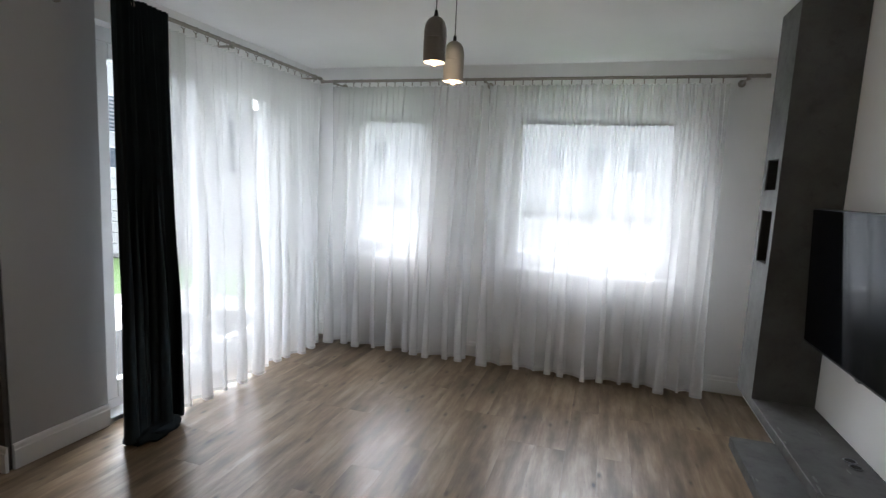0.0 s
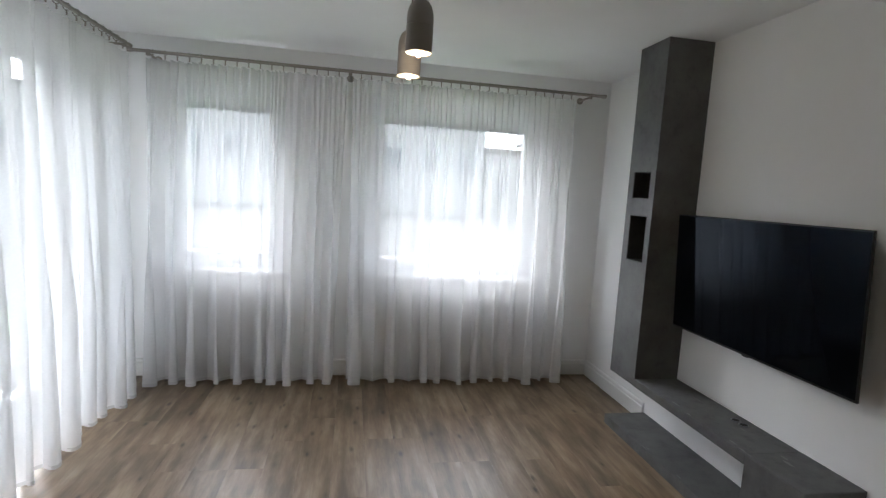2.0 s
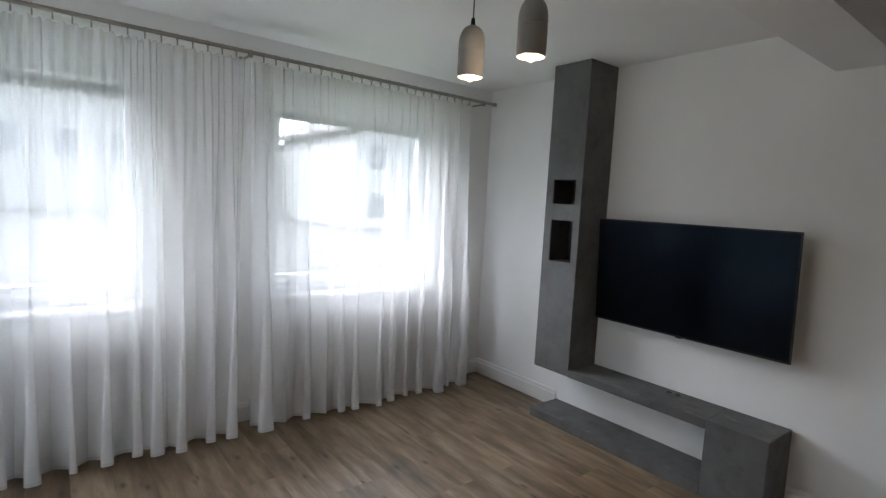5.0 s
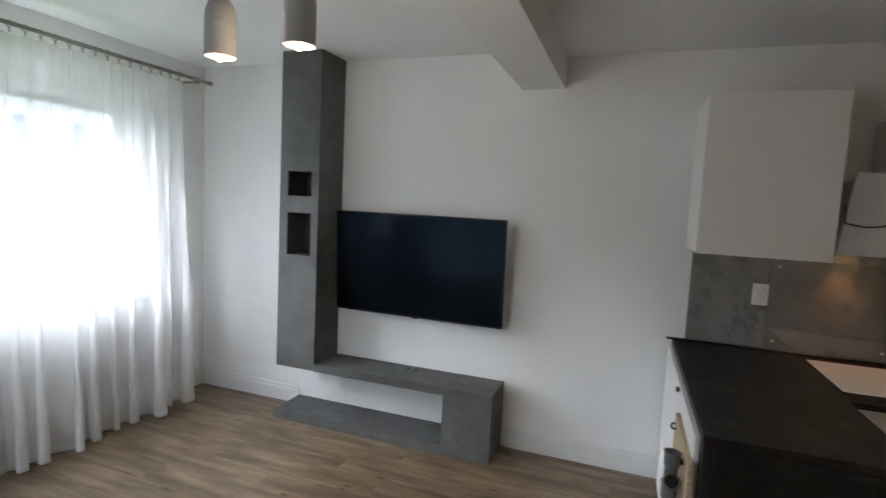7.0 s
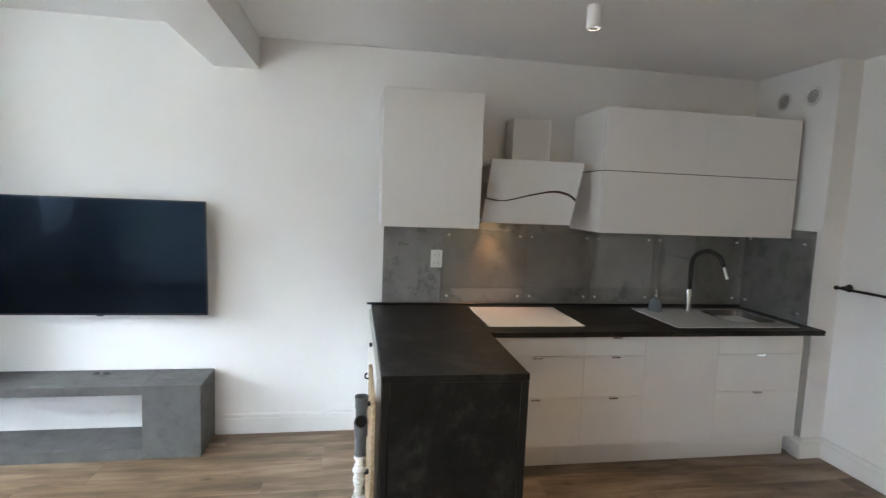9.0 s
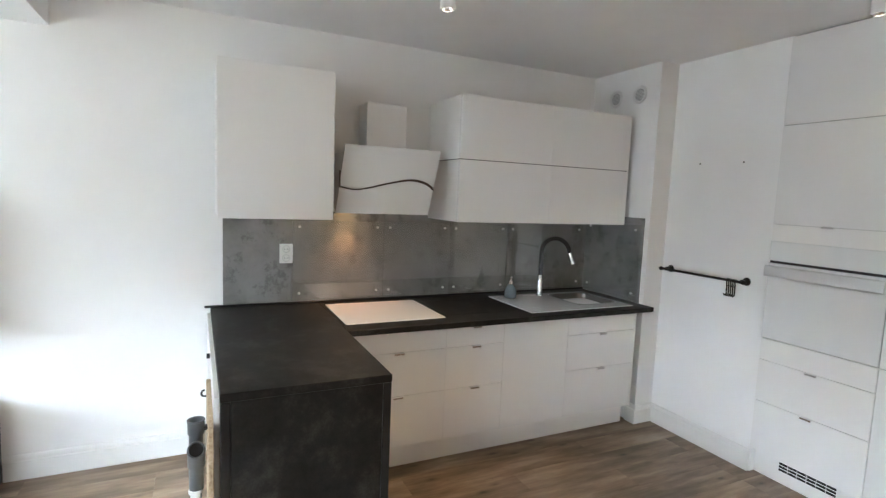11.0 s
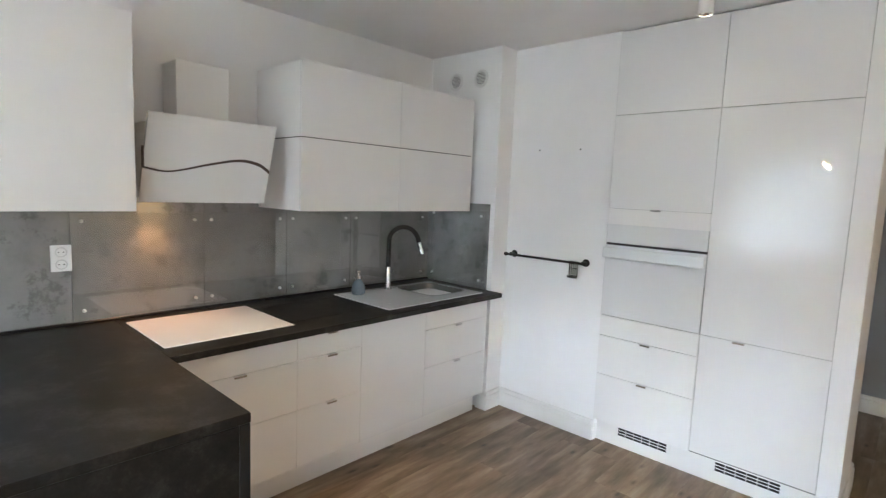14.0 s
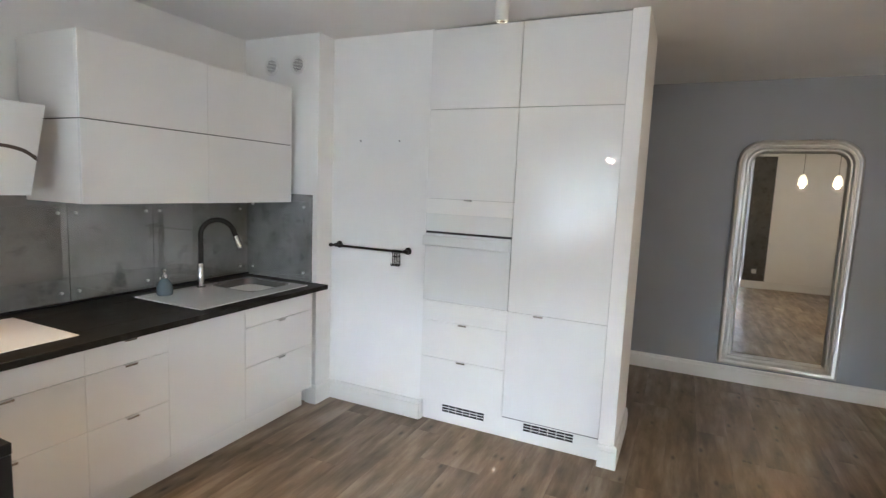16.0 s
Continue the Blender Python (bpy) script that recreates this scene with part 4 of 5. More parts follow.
def socket(name_label, x, y, z, way, w=0.082, h=0.125):
    s = thing("wall_socket", name_label, "wall socket", "", "", (x, y, z))
    t = Matrix.Identity(4) if way == "X" else Matrix.Rotation(radians(90), 4, "Z")
    s.matrix_basis = Matrix.Translation((x, y, z)) @ t
    part("plate", box(-0.011, 0.0, -w / 2, w / 2, -h / 2, h / 2, 0.004, 2), PLASTIC, s)
    outs = (-0.029, 0.029) if h > 0.1 else (0.0,)
    for zz in outs:
        o = part("outlet", lathe([(0.0, 0.004), (0.018, 0.004), (0.020, -0.001), (0.023, -0.003), (0.024, 0.0)], 24, None, (-0.012, 0, zz), "X"), material("socket_well", (0.6, 0.6, 0.59), 0.45) if zz == outs[0] else bpy.data.materials["socket_well"], s, "round recessed outlet")
        for yy in (-0.0095, 0.0095):
            part("contact", rod((-0.013, yy, zz), (-0.0105, yy, zz), 0.003, 8), VOID, o, "dark contact hole")
    return s


socket("white double wall socket on the splashback", BACK + 0.002, 0.808, 1.242, "X")
socket("small white wall socket on the dark plaster facing", -3.02, RETURN - 0.031, 0.32, "Y", 0.08, 0.08)

socket("white wall socket low on the wall between the windows", -1.27, NORTH - 0.001, 0.30, "Y", 0.08, 0.08)
sw = thing("light_switch", "small white light switch on the wall end", "light switch")
part("plate", box(-1.5175, -1.5085, -2.08, -2.0, 1.28, 1.36, 0.003, 2), PLASTIC, sw)
part("rocker", box(-1.5205, -1.5180, -2.066, -2.014, 1.294, 1.346, 0.001), PLASTIC, sw)

# wall cabinets
W1 = thing("wall_cabinet", "plain white matt wall cabinet beside the hood", "cabinet", "wall cabinets")
part("body", box(0.780, EAST - 0.001, 0.632, 1.222, 1.492, 2.297, 0.001), SATIN, W1)
part("door", box(0.757, 0.778, 0.629, 1.226, 1.489, 2.300, 0.0015), SATIN, W1)
for y0, y1 in ((-0.8835, -0.176), (-1.592, -0.8845)):
    for z0, z1 in ((1.487, 1.8845), (1.8895, 2.287)):
        u = thing("wall_cabinet", "white gloss wall cabinet with a lift-up door", "cabinet", "wall cabinets")
        part("body", box(0.812, EAST - 0.001, y0 + 0.0005, y1 - 0.0005, z0 + 0.001, z1 - 0.001), SATIN, u)
        part("door", box(0.791, 0.8105, y0, y1, z0, z1, 0.0005), GLOSS, u)
# added black strip that draws the shade in the gap between upper and lower doors
part_gap = thing("joint_shade_strip", "black strip standing in for shade in the joint of the stacked wall cabinets", "rail")
part("rail", box(0.806, EAST - 0.02, -1.591, -0.1775, 1.8850, 1.8890), BLACKPLASTIC, part_gap)

hood = thing("cooker_hood", "white slanted glass cooker hood with a dark wavy slot", "cooker hood")
part("chimney", box(1.095, EAST - 0.001, 0.076, 0.342, 1.90, 2.222, 0.002), SATIN, hood)
# slanted glass front, a little wider at the top
WAVE = [(0.0, 1.681), (0.16, 1.666), (0.28, 1.677), (0.50, 1.712), (0.73, 1.738), (0.90, 1.722), (1.0, 1.687)]
HY0, HY1 = -0.085, 0.560


def hood_x(z):
    return 0.865 + (z - 1.525) * 0.10


def hood_y(s, z):
    """Across the front from its one edge (0) to the other (1), at a height."""
    f = (z - 1.525) / 0.407
    return (0.590 - 0.062 * f) + s * ((-0.002 - 0.095 * f) - (0.590 - 0.062 * f))


def wave(s):
    """Height of the slot, a smooth line through the stations of WAVE."""
    for k in range(len(WAVE) - 1):
        (s0, z0), (s1, z1) = WAVE[k], WAVE[k + 1]
        if s <= s1:
            sp, zp = WAVE[max(k - 1, 0)]
            sn, zn = WAVE[min(k + 2, len(WAVE) - 1)]
            h, u = s1 - s0, (s - s0) / (s1 - s0)
            m0, m1 = (z1 - zp) / (s1 - sp) * h, (zn - z0) / (sn - s0) * h
            return z0 * (2 * u ** 3 - 3 * u * u + 1) + m0 * (u ** 3 - 2 * u * u + u) + z1 * (3 * u * u - 2 * u ** 3) + m1 * (u ** 3 - u * u)
    return WAVE[-1][1]


def hood_plate(lower):
    b = bmesh.new()
    n = 40
    rows = []
    for off in (0.0, 0.018):
        for edge in (0, 1):
            row = []
            for k in range(n + 1):
                z = (1.525 if lower else 1.932) if edge else wave(k / n) + (-0.006 if lower else 0.006)
                row.append(b.verts.new((hood_x(z) + off, hood_y(k / n, z), z)))
            rows.append(row)
    f0, f1, k0, k1 = rows
    for p_, q_ in ((f0, f1), (f1, k1), (k1, k0), (k0, f0)):
        for k in range(n):
            b.faces.new((p_[k], p_[k + 1], q_[k + 1], q_[k]))
    for k in (0, n):
        b.faces.new((f0[k], f1[k], k1[k], k0[k]))
    bmesh.ops.recalc_face_normals(b, faces=b.faces)
    return b


part("upper_glass", hood_plate(False), GLASSWHITE, hood, "white glass plate", True)
part("lower_glass", hood_plate(True), GLASSWHITE, hood, "white glass plate", True)
SLOT = material("dark_slot_edge", (0.05, 0.035, 0.03), 0.4)
sm = bmesh.new()
prev = None
for k in range(41):
    s_ = k / 40
    z_, h_ = wave(s_), 0.0035 + 0.0065 * s_ * s_
    ring = [sm.verts.new((hood_x(z_) + dx, hood_y(s_, z_), z_ + dz)) for dx, dz in ((-0.003, -h_), (-0.003, h_), (0.012, h_), (0.012, -h_))]
    if prev:
        for i in range(4):
            sm.faces.new((prev[i], prev[(i + 1) % 4], ring[(i + 1) % 4], ring[i]))
    prev = ring
part("wavy_slot", sm, SLOT, hood, "dark wavy slot between the plates", True)
part("edge_strip", box(0.872, 0.893, hood_y(0, 1.72) + 0.001, hood_y(0, 1.72) + 0.006, 1.68, 1.775), SLOT, hood, "dark edge of the upper plate")
part("housing", extrude_profile([(hood_x(1.90) + 0.02, 1.90), (hood_x(1.55) + 0.02, 1.555), (1.02, 1.535), (EAST - 0.001, 1.535), (EAST - 0.001, 1.90)], "Y", 0.03, 0.50), SATIN, hood)
part("filter_plate", box(1.02, 1.26, 0.05, 0.48, 1.528, 1.534, 0.001), STEEL, hood, "brushed steel underside")
for hy in (0.42, 0.04):
    part("hood_light", lathe([(0.0, 0.0), (0.026, 0.0), (0.026, 0.003), (0.0, 0.003)], 20, None, (1.165, hy, 1.523)), HOODGLOW if hy > 0.2 else STEEL, hood, "lit warm hood light" if hy > 0.2 else "")

# vents, rail
for vx in (1.025, 0.785):
    vt = thing("air_vent", "round white air vent with slats high on the casing", "air vent", "round air vents", "", (vx, -1.644, 2.452))
    part("rim", lathe([(0.046, 0.0), (0.066, 0.0), (0.066, 0.006), (0.060, 0.012), (0.050, 0.012), (0.046, 0.006), (0.046, 0.0)], 36, None, (0, 0, 0), "Y"), PLASTIC, vt, "", True)
    part("backing", lathe([(0.0, 0.001), (0.047, 0.001)], 32, None, (0, 0, 0), "Y"), VENTDARK, vt, "grey disc for the shade behind the slats")
    for k in range(9):
        z = -0.040 + k * 0.010
        w = math.sqrt(max(0.0001, 0.046 ** 2 - z * z))
        part("slat", box(-w, w, 0.003, 0.0085, z - 0.0019, z + 0.0019), PLASTIC, vt)

rail = thing("hanging_rail", "black metal wall rail with round ends", "hanging rail")
BX0, BX1, BZ, BY = -0.057, 0.524, 1.188, -1.742
part("bar", rod((BX0 - 0.012, BY, BZ), (BX1 + 0.012, BY, BZ), 0.0085, 14), BLACKMETAL, rail)
for x in (BX0, BX1):
    part("mount", lathe([(0.0, 0.0), (0.026, 0.0), (0.026, 0.005), (0.012, 0.010), (0.009, 0.03), (0.014, 0.036), (0.014, 0.052), (0.0, 0.054)], 20, None, (x, TALLWALL + 0.001, BZ), "Y"), BLACKMETAL, rail, "", True)
    part("finial", lathe([(0.0, -0.016), (0.011, -0.012), (0.015, 0.0), (0.011, 0.012), (0.0, 0.016)], 16, None, (x + (0.026 if x > 0 else -0.026), BY, BZ), "X"), BLACKMETAL, rail, "", True)
hk = thing("hook_holder", "small black wire holder hanging on the rail", "holder")
for k in range(5):
    x = -0.035 + k * 0.014
    part("wire", tube([(x, BY, BZ + 0.011), (x, BY + 0.011, BZ), (x, BY + 0.006, BZ - 0.03), (x, BY + 0.004, BZ - 0.09), (x, BY + 0.02, BZ - 0.098), (x, BY + 0.03, BZ - 0.085)], 0.0042, 6), BLACKMETAL, hk)
part("crossbar", rod((-0.037, BY + 0.004, BZ - 0.088), (0.023, BY + 0.004, BZ - 0.088), 0.003, 8), BLACKMETAL, hk)
part("crossbar", rod((-0.037, BY + 0.006, BZ - 0.035), (0.023, BY + 0.006, BZ - 0.035), 0.003, 8), BLACKMETAL, hk)
for nx in (0.358, 0.042):
    nl = thing("wall_plug", "tiny grey plastic plug in the white wall", "wall plug", "wall plugs")
    part("plug", lathe([(0.0, 0.0), (0.006, 0.0), (0.005, 0.003), (0.0, 0.003)], 10, None, (nx, TALLWALL + 0.0005, 1.94), "Y"), CABLE, nl)

# tall units
TF = -1.800
TX0, TX1, TX2 = -0.1912, -0.8009, -1.4148
TOPZ = 2.645
ov = thing("tall_cabinet", "white gloss tall cabinet round the built-in oven", "cabinet", "tall cabinets")
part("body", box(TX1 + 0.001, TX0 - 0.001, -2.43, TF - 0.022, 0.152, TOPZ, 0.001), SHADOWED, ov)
fr_ = [(2.1408, TOPZ, GLOSS, False), (1.56089, 2.1408, GLOSS, False), (0.7334, 0.8679, SATIN, False), (0.4748, 0.7334, SATIN, True), (0.1565, 0.4748, SATIN, True)]
for z0, z1, mt, pull in fr_:
    d = part("front", box(TX1 + 0.0015, TX0 - 0.0015, TF - 0.020, TF, z0 + 0.0015, z1 - 0.0015, 0.0015), mt, ov)
    if pull:
        tab(d, (TX0 + TX1) / 2, TF, z1 - 0.001, "Y")
    if abs(z0 - 1.56089) < 1e-4:
        tab(d, (TX0 + TX1) / 2, TF, z0 + 0.003, "Y")
part("filler", box(TX1 + 0.0015, TX0 - 0.0015, TF - 0.020, TF - 0.001, 1.46023, 1.5608, 0.0015), SATIN, ov)
oven = thing("built_in_oven", "white glass built-in oven with a steel bar handle", "oven")
part("casing", box(TX1 + 0.01, TX0 - 0.01, -2.40, TF - 0.024, 0.872, 1.4602), BLACKPLASTIC, oven)
part("control_panel", box(TX1 + 0.002, TX0 - 0.002, TF - 0.022, TF + 0.002, 1.3442, 1.4623, 0.002), GLASSWHITE, oven, "white glass control panel")
part("door", box(TX1 + 0.002, TX0 - 0.002, TF - 0.022, TF + 0.004, 0.872, 1.3298, 0.002), GLASSWHITE, oven, "white glass oven door")
# black filler put in the slit, its shade given as colour
part("shadow_gap", box(TX1 + 0.004, TX0 - 0.004, TF - 0.0215, TF - 0.003, 1.3302, 1.3438), BLACKPLASTIC, oven, "black strip painted as the shaded gap above the oven door")
part("handle", box(TX1 + 0.002, TX0 - 0.002, TF + 0.034, TF + 0.046, 1.2505, 1.3165, 0.005, 3), HANDLE, oven, "flat brushed steel handle")
for x in (TX1 + 0.03, TX0 - 0.03):
    part("handle_mount", box(x - 0.012, x + 0.012, TF + 0.0045, TF + 0.034, 1.2703, 1.296, 0.002), STEEL, oven)

fg = thing("tall_cabinet", "white gloss tall cabinet in front of the built-in fridge", "cabinet", "tall cabinets")
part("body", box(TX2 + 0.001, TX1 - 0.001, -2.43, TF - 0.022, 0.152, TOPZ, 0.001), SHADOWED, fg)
for z0, z1 in ((2.1408, TOPZ), (0.8679, 2.1408), (0.1668, 0.8679)):
    d = part("door", box(TX2 + 0.0004, TX1 - 0.0012, TF - 0.020, TF, z0 + 0.0015, z1 - 0.0015, 0.0015), GLOSS, fg)
    if z0 == 0.1668:
        tab(d, -1.0021, TF, z1 - 0.001, "Y")
tp = thing("plinth", "white plinth under the tall cabinets with two vent grilles", "plinth")
part("board", box(-1.4165, -0.196, -1.872, -1.856, 0.001, 0.150), SATIN, tp)
for x0, x1 in ((-0.680, -0.325), (-1.278, -0.912)):
    gr = part("vent_grille", box(x0, x1, -1.856, -1.852, 0.070, 0.140, 0.001), PLASTIC, tp, "white plastic vent grille")
    nb = 6
    for r_ in range(3):
        for k in range(nb):
            xa = x0 + 0.02 + k * (x1 - x0 - 0.04) / nb
            za = 0.078 + r_ * 0.019
            part("slot", box(xa, xa + (x1 - x0 - 0.04) / nb - 0.004, -1.8525, -1.8515, za, za + 0.014), VOID, gr)

# ceiling spots
def spot(x, y, ceil, power, cone):
    s = thing("ceiling_spot", "white cylinder ceiling spot, lit warm", "ceiling spot", "cylinder ceiling spots", "", (x, y, ceil))
    part("body", lathe([(0.031, -0.11), (0.037, -0.11), (0.038, -0.105), (0.038, -0.001), (0.0, -0.001), (0.0, -0.012), (0.030, -0.014), (0.031, -0.11)], 36), PLASTIC, s, "", True)
    part("reflector", lathe([(0.031, -0.108), (0.018, -0.085), (0.018, -0.080), (0.030, -0.080)], 28), CHROME, s, "", True)
    part("lens", lathe([(0.0, -0.088), (0.018, -0.088), (0.018, -0.084), (0.0, -0.084)], 24), SPOTGLOW, s, "glowing warm lens")
    la = new("spot_light", bpy.data.lights.new("spot_light", "SPOT"))
    la.data.energy, la.data.spot_size, la.data.spot_blend, la.data.color, la.data.shadow_soft_size = power, radians(cone), 1.0, (1.0, 0.64, 0.34), 0.03
    la.location = (0, 0, -0.115)
    la.parent = s
    return s


spot(0.217, 0.218, CEIL_KITCHEN, 1.5, 64)
spot(-0.778, -1.468, CEIL_KITCHEN, 0.5, 32)
hl = new("hood_lamp", bpy.data.lights.new("hood_lamp", "SPOT"))
hl.data.energy, hl.data.spot_size, hl.data.spot_blend, hl.data.color, hl.data.shadow_soft_size = 0.20, radians(90), 1.0, (1.0, 0.42, 0.15), 0.012
hl.location = (1.165, 0.43, 1.515)
hl.parent = hood
for q in PEND:
    pl_ = new("pendant_light", bpy.data.lights.new("pendant_light", "POINT"))
    pl_.data.energy, pl_.data.color, pl_.data.shadow_soft_size = 0.25, (1.0, 0.76, 0.50), 0.02
    pl_.location = (q[0], q[1], q[2] - 0.04)

# mirror in the hall
mr = thing("wall_mirror", "tall arched mirror in a ribbed champagne silver frame", "mirror")
MX0, MX1, MZ0, MZ1 = -3.03, -2.14, 0.165, 2.15
MY = SOUTH + 0.002


def rounded(inset, z_extra=0.0, n=10):
    """Outline of the frame at an inset: square foot, rounded shoulders."""
    x0, x1, z0, z1 = MX0 + inset, MX1 - inset, MZ0 + inset, MZ1 - inset
    r = max(0.03, 0.20 - inset * 0.9)
    pts = [(x0, z0), (x1, z0)]
    for k in range(n + 1):
        an = radians(90 * k / n)
        pts.append((x1 - r + r * math.cos(an), z1 - r + r * math.sin(an)))
    for k in range(n + 1):
        an = radians(90 + 90 * k / n)
        pts.append((x0 + r + r * math.cos(an), z1 - r + r * math.sin(an)))
    return pts


section = [(0.0, 0.0), (0.0, 0.035), (0.006, 0.046), (0.018, 0.052), (0.032, 0.048), (0.038, 0.040), (0.043, 0.040), (0.050, 0.049), (0.064, 0.051), (0.074, 0.043), (0.078, 0.034), (0.084, 0.034), (0.092, 0.036), (0.100, 0.028), (0.108, 0.022), (0.112, 0.012), (0.112, 0.0)]
b = bmesh.new()
loops = []
for inset, proud in section:
    loops.append([b.verts.new((x, MY + proud, z)) for x, z in rounded(inset)])
for lo, hi in zip(loops, loops[1:]):
    for k in range(len(lo)):
        n = (k + 1) % len(lo)
        b.faces.new((lo[k], lo[n], hi[n], hi[k]))
bmesh.ops.recalc_face_normals(b, faces=b.faces)
part("frame", b, SILVER, mr, "", True)
b = bmesh.new()
b.faces.new([b.verts.new((x, MY + 0.012, z)) for x, z in rounded(0.1115)])
bmesh.ops.recalc_face_normals(b, faces=b.faces)
bmesh.ops.solidify(b, geom=b.faces[:], thickness=0.006)
part("glass", b, MIRROR, mr, "clear mirror glass")

# dining corner lamps, seen only in the mirror
for px_ in (-3.19, -3.59):
    dl = thing("pendant_lamp", "lit white opal glass pendant lamp", "pendant lamp", "opal pendant lamps", "", (px_, -0.5, 1.88))
    part("shade", lathe([(0.052, 0.0), (0.056, 0.0), (0.052, 0.06), (0.036, 0.11), (0.020, 0.135), (0.0, 0.137)], 28), SHADEGLOW, dl, "", True)
    part("cord", rod((0, 0, 0.13), (0, 0, CEIL_KITCHEN - 1.88), 0.003, 8), CABLE, dl)
    dlight = new("pendant_light", bpy.data.lights.new("pendant_light", "POINT"))
    dlight.data.energy, dlight.data.color, dlight.data.shadow_soft_size = 0.36, (1.0, 0.70, 0.42), 0.015
    dlight.location = (px_, -0.5, 1.86)

# ---- outside ----
GRASS = material("lawn", (0.06, 0.12, 0.025), 0.9)
v_ = mapped(GRASS)
wire(GRASS, ramp(GRASS, noise_tex(GRASS, v_, 6, 8, 0.7), [(0.3, (0.035, 0.075, 0.012)), (0.7, (0.10, 0.18, 0.04))]), base(GRASS)["Base Color"])
YARD = concrete("grey_yard_paving", (0.075, 0.075, 0.07), (0.13, 0.128, 0.12), 0.9)
PAVING = concrete("pale_paving", (0.28, 0.27, 0.25), (0.40, 0.39, 0.37), 0.8)
RENDERED = painted("pale_render", (0.50, 0.495, 0.48), 0.85)
ROOFT = material("grey_roof_tiles", (0.12, 0.115, 0.11), 0.7)
DARKGLASS = material("far_window_glass", (0.10, 0.12, 0.14), 0.1)
gz = -0.12
b = bmesh.new()
bmesh.ops.create_grid(b, x_segments=2, y_segments=2, size=400)
bmesh.ops.translate(b, vec=(0, 0, gz - 0.03), verts=b.verts)
structure("ground", b, GRASS, "mown green lawn outside", "lawn")
structure("road", box(-40, 40, 8.0, 39.5, gz - 0.028, gz - 0.005), YARD, "grey paved yard beyond the windows", "road")
terr = tagged(new("terrace"), "pale concrete slab terrace beyond the balcony door", "terrace", "", "structure")
slabm = mesh_of(box(-0.245, 0.245, -0.245, 0.245, -0.05, 0.0, 0.006), "paving_slab")
slabm.materials.append(PAVING)
for i in range(6):
    for j in range(12):
        s = new("paving_slab", slabm)
        s.location = (WEST - OUT - 0.26 - i * 0.5, 0.5 + j * 0.5, gz + 0.02 + 0.004 * ((i * 7 + j * 3) % 3))
        s.parent = terr


def house(label, x0, x1, y0, y1, h, face, levels, cols, mat=RENDERED, gable=False, share=0.46, tall=1.6):
    """A rendered house with window openings filled by frames and panes on one side."""
    hs = thing("house", label, "house", "neighbouring houses")
    part("wall", box(x0, x1, y0, y1, gz, h), mat, hs)
    for z0 in levels:
        for c in range(cols):
            if face == "S":
                w = (x1 - x0) / cols
                xa = x0 + w * (c + 0.28)
                wn_ = part("window", box(xa, xa + w * share, y0 - 0.04, y0 - 0.002, z0, z0 + tall, 0.01), PVC, hs)
                part("pane", box(xa + 0.08, xa + w * share - 0.08, y0 - 0.06, y0 - 0.041, z0 + 0.08, z0 + tall - 0.08), DARKGLASS, wn_)
            else:
                w = (y1 - y0) / cols
                ya = y0 + w * (c + 0.28)
                wn_ = part("window", box(x1 + 0.002, x1 + 0.04, ya, ya + w * share, z0, z0 + tall, 0.01), PVC, hs)
                part("pane", box(x1 + 0.041, x1 + 0.06, ya + 0.08, ya + w * share - 0.08, z0 + 0.08, z0 + tall - 0.08), DARKGLASS, wn_)
    if gable:
        m = (x0 + x1) / 2
        part("roof", extrude_profile([(x0 - 0.6, h - 0.1), (m, h + 2.9), (x1 + 0.6, h - 0.1), (x1 + 0.6, h + 0.12), (m, h + 3.15), (x0 - 0.6, h + 0.12)], "Y", y0 - 0.5, y1 + 0.5), ROOFT, hs)
        part("gable_wall", extrude_profile([(x0, h), (x1, h), (m, h + 2.8)], "Y", y0 + 0.01, y1 - 0.01), mat, hs)
    else:
        part("roof", box(x0 - 0.3, x1 + 0.3, y0 - 0.3, y1 + 0.3, h, h + 0.3, 0.02), ROOFT, hs)
    return hs


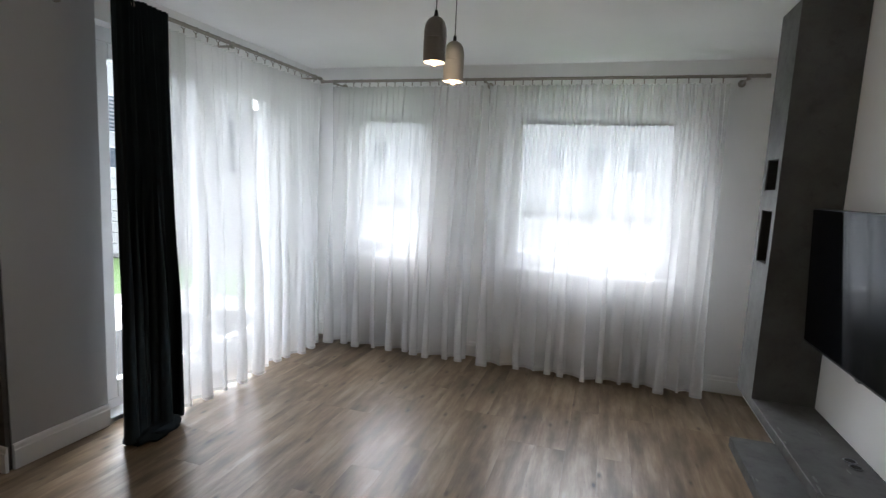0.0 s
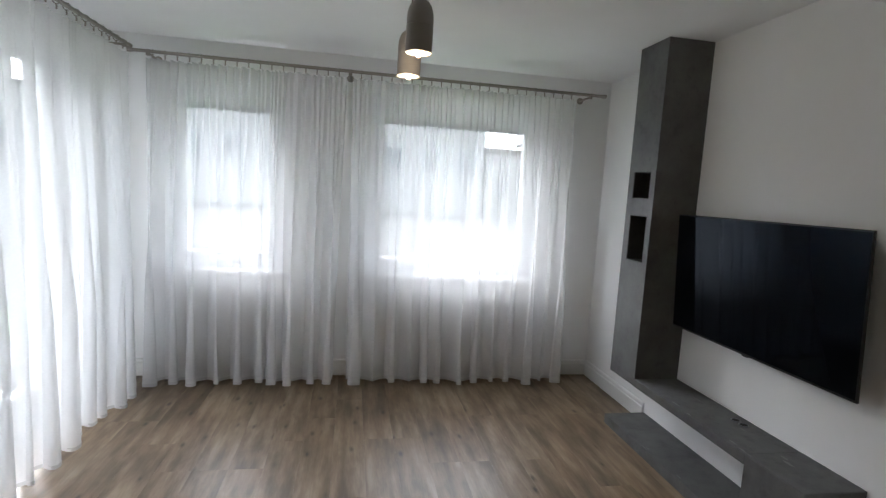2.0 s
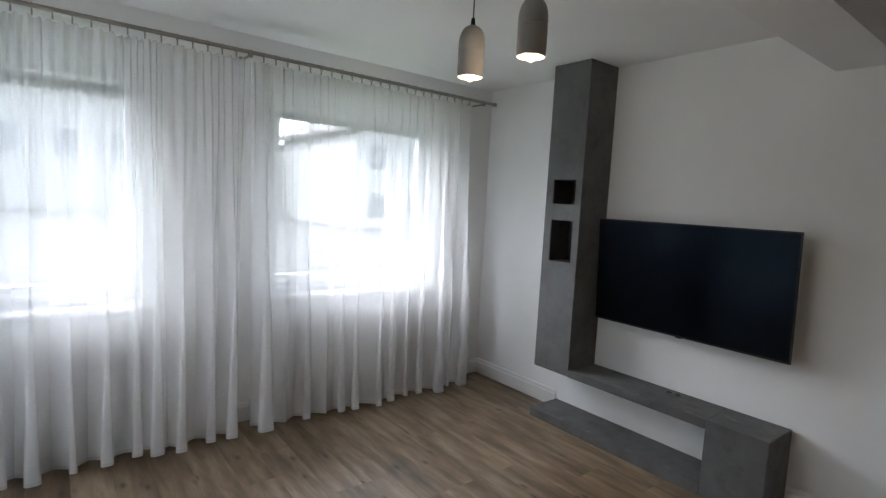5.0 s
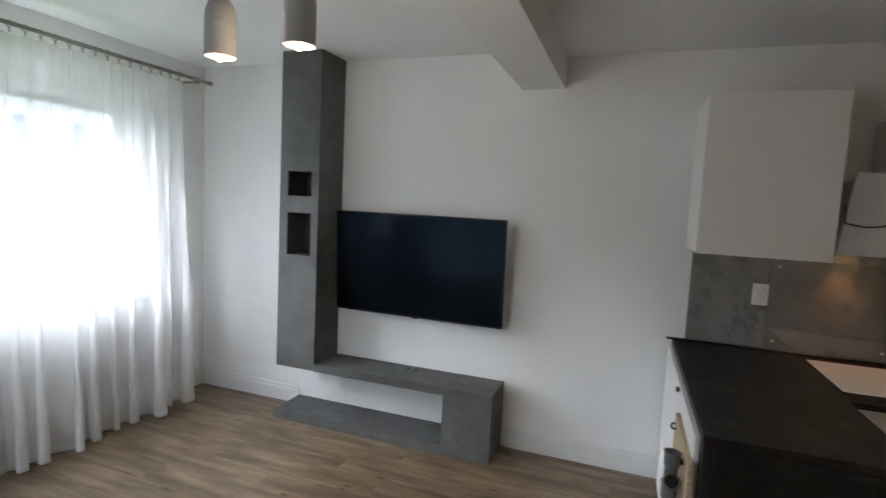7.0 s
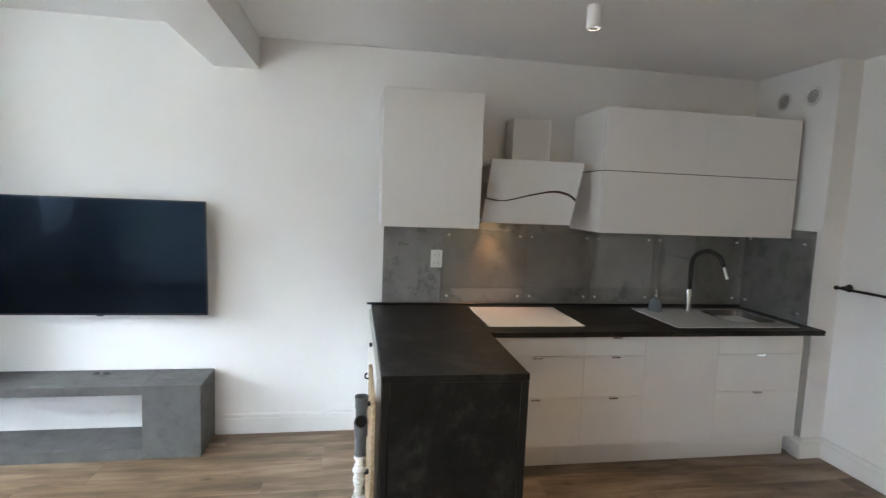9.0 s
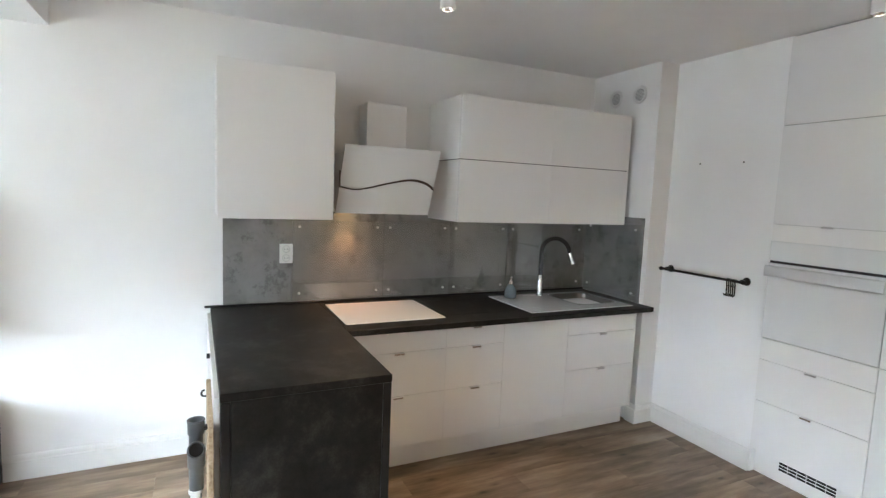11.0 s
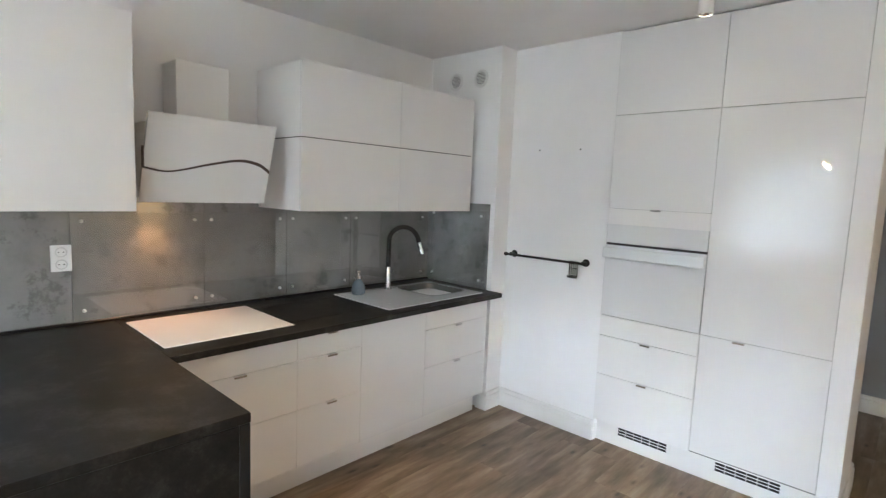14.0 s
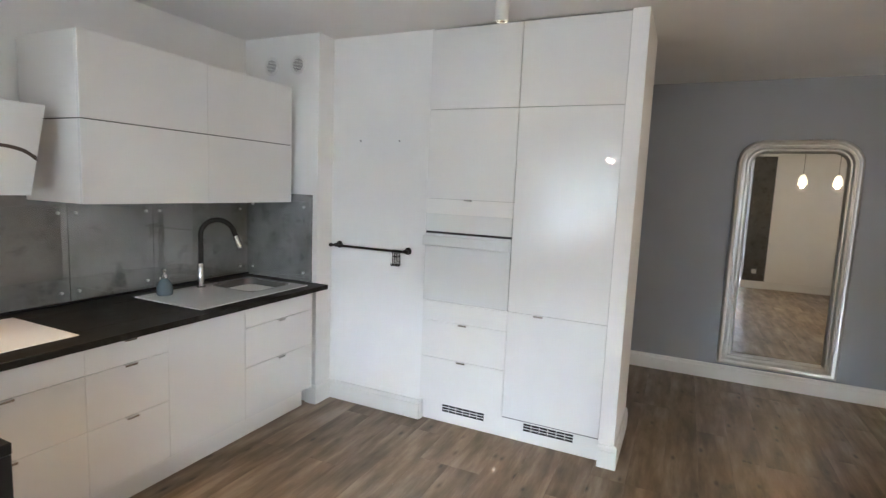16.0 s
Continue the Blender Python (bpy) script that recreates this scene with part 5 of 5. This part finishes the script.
house("white rendered apartment house with rows of windows", -31, 9, 40, 52, 7.0, "S", (3.0,), 14, RENDERED, False, 0.5, 1.9)
house("pale rendered low house wing with a flat roof", 9.4, 34, 41, 52, 5.0, "S", (1.6,), 8, RENDERED, False, 0.5, 1.7)
house("pale rendered house with a dark tiled gable roof", 11.6, 22, 27, 38, 5.3, "S", (0.4, 3.1), 4, RENDERED, True)
west_house = house("white rendered neighbouring house with slatted blinds beyond the lawn", -42, -31, 2, 40, 12.5, "E", (0.6, 3.9, 8.6), 10, RENDERED, False, 0.6, 2.4)
BLIND = material("grey_blind_slat", (0.30, 0.31, 0.32), 0.5)
slat_mesh = mesh_of(box(-30.93, -30.85, -1.1, 1.1, 0.0, 0.13, 0.01), "blind_slat")
slat_mesh.materials.append(BLIND)
for z0 in (3.9, 8.6):
    for c_ in range(4, 8):
        for k in range(9):
            sl = new("blind_slat", slat_mesh)
            sl.location = (0, 2 + 3.8 * (c_ + 0.58), z0 + 0.15 + k * 0.24)
            sl.parent = west_house
fence = thing("garden_wall", "white block garden wall beyond the lawn", "garden wall")
for k in range(8):
    part("course", box(-9.6, -9.4, -4, 16, gz + k * 0.22, gz + k * 0.22 + 0.21, 0.008), RENDERED, fence)
# ---- floor of planks ----
sub = structure("subfloor", box(FARWEST - 0.2, EAST + 0.2, SOUTH - 0.2, NORTH + OUT, -0.2, -0.012), VOID, "dark underlay below the planks", "subfloor")
flr = tagged(new("floor"), "weathered grey-brown oak laminate plank floor", "floor", "", "structure")
PW, PL = 0.192, 1.285
plank_mesh = {}


def plank(x, y0, y1):
    key = round(y1 - y0, 3)
    if key not in plank_mesh:
        m_ = mesh_of(box(0.0001, PW - 0.0001, 0.0001, key - 0.0001, -0.011, 0.0, 0.00035), "plank")
        m_.materials.append(PLANK)
        plank_mesh[key] = m_
    o = new("plank", plank_mesh[key])
    o.location = (x, y0, 0)
    o.parent = flr


rp = random.Random(21)
cols_ = int((EAST + 0.01 - FARWEST) / PW) + 1
for i in range(cols_):
    x = EAST + 0.004 - (i + 1) * PW
    lo_, hi_ = SOUTH, (NORTH if x > WEST - 0.1 else RETURN + 0.1)
    y = lo_ - rp.choice((0.0, 0.32, 0.64, 0.96))
    while y < hi_ - 0.01:
        a_, b__ = max(y, lo_), min(y + PL, hi_)
        if b__ - a_ > 0.05:
            plank(x, a_, b__)
        y += PL
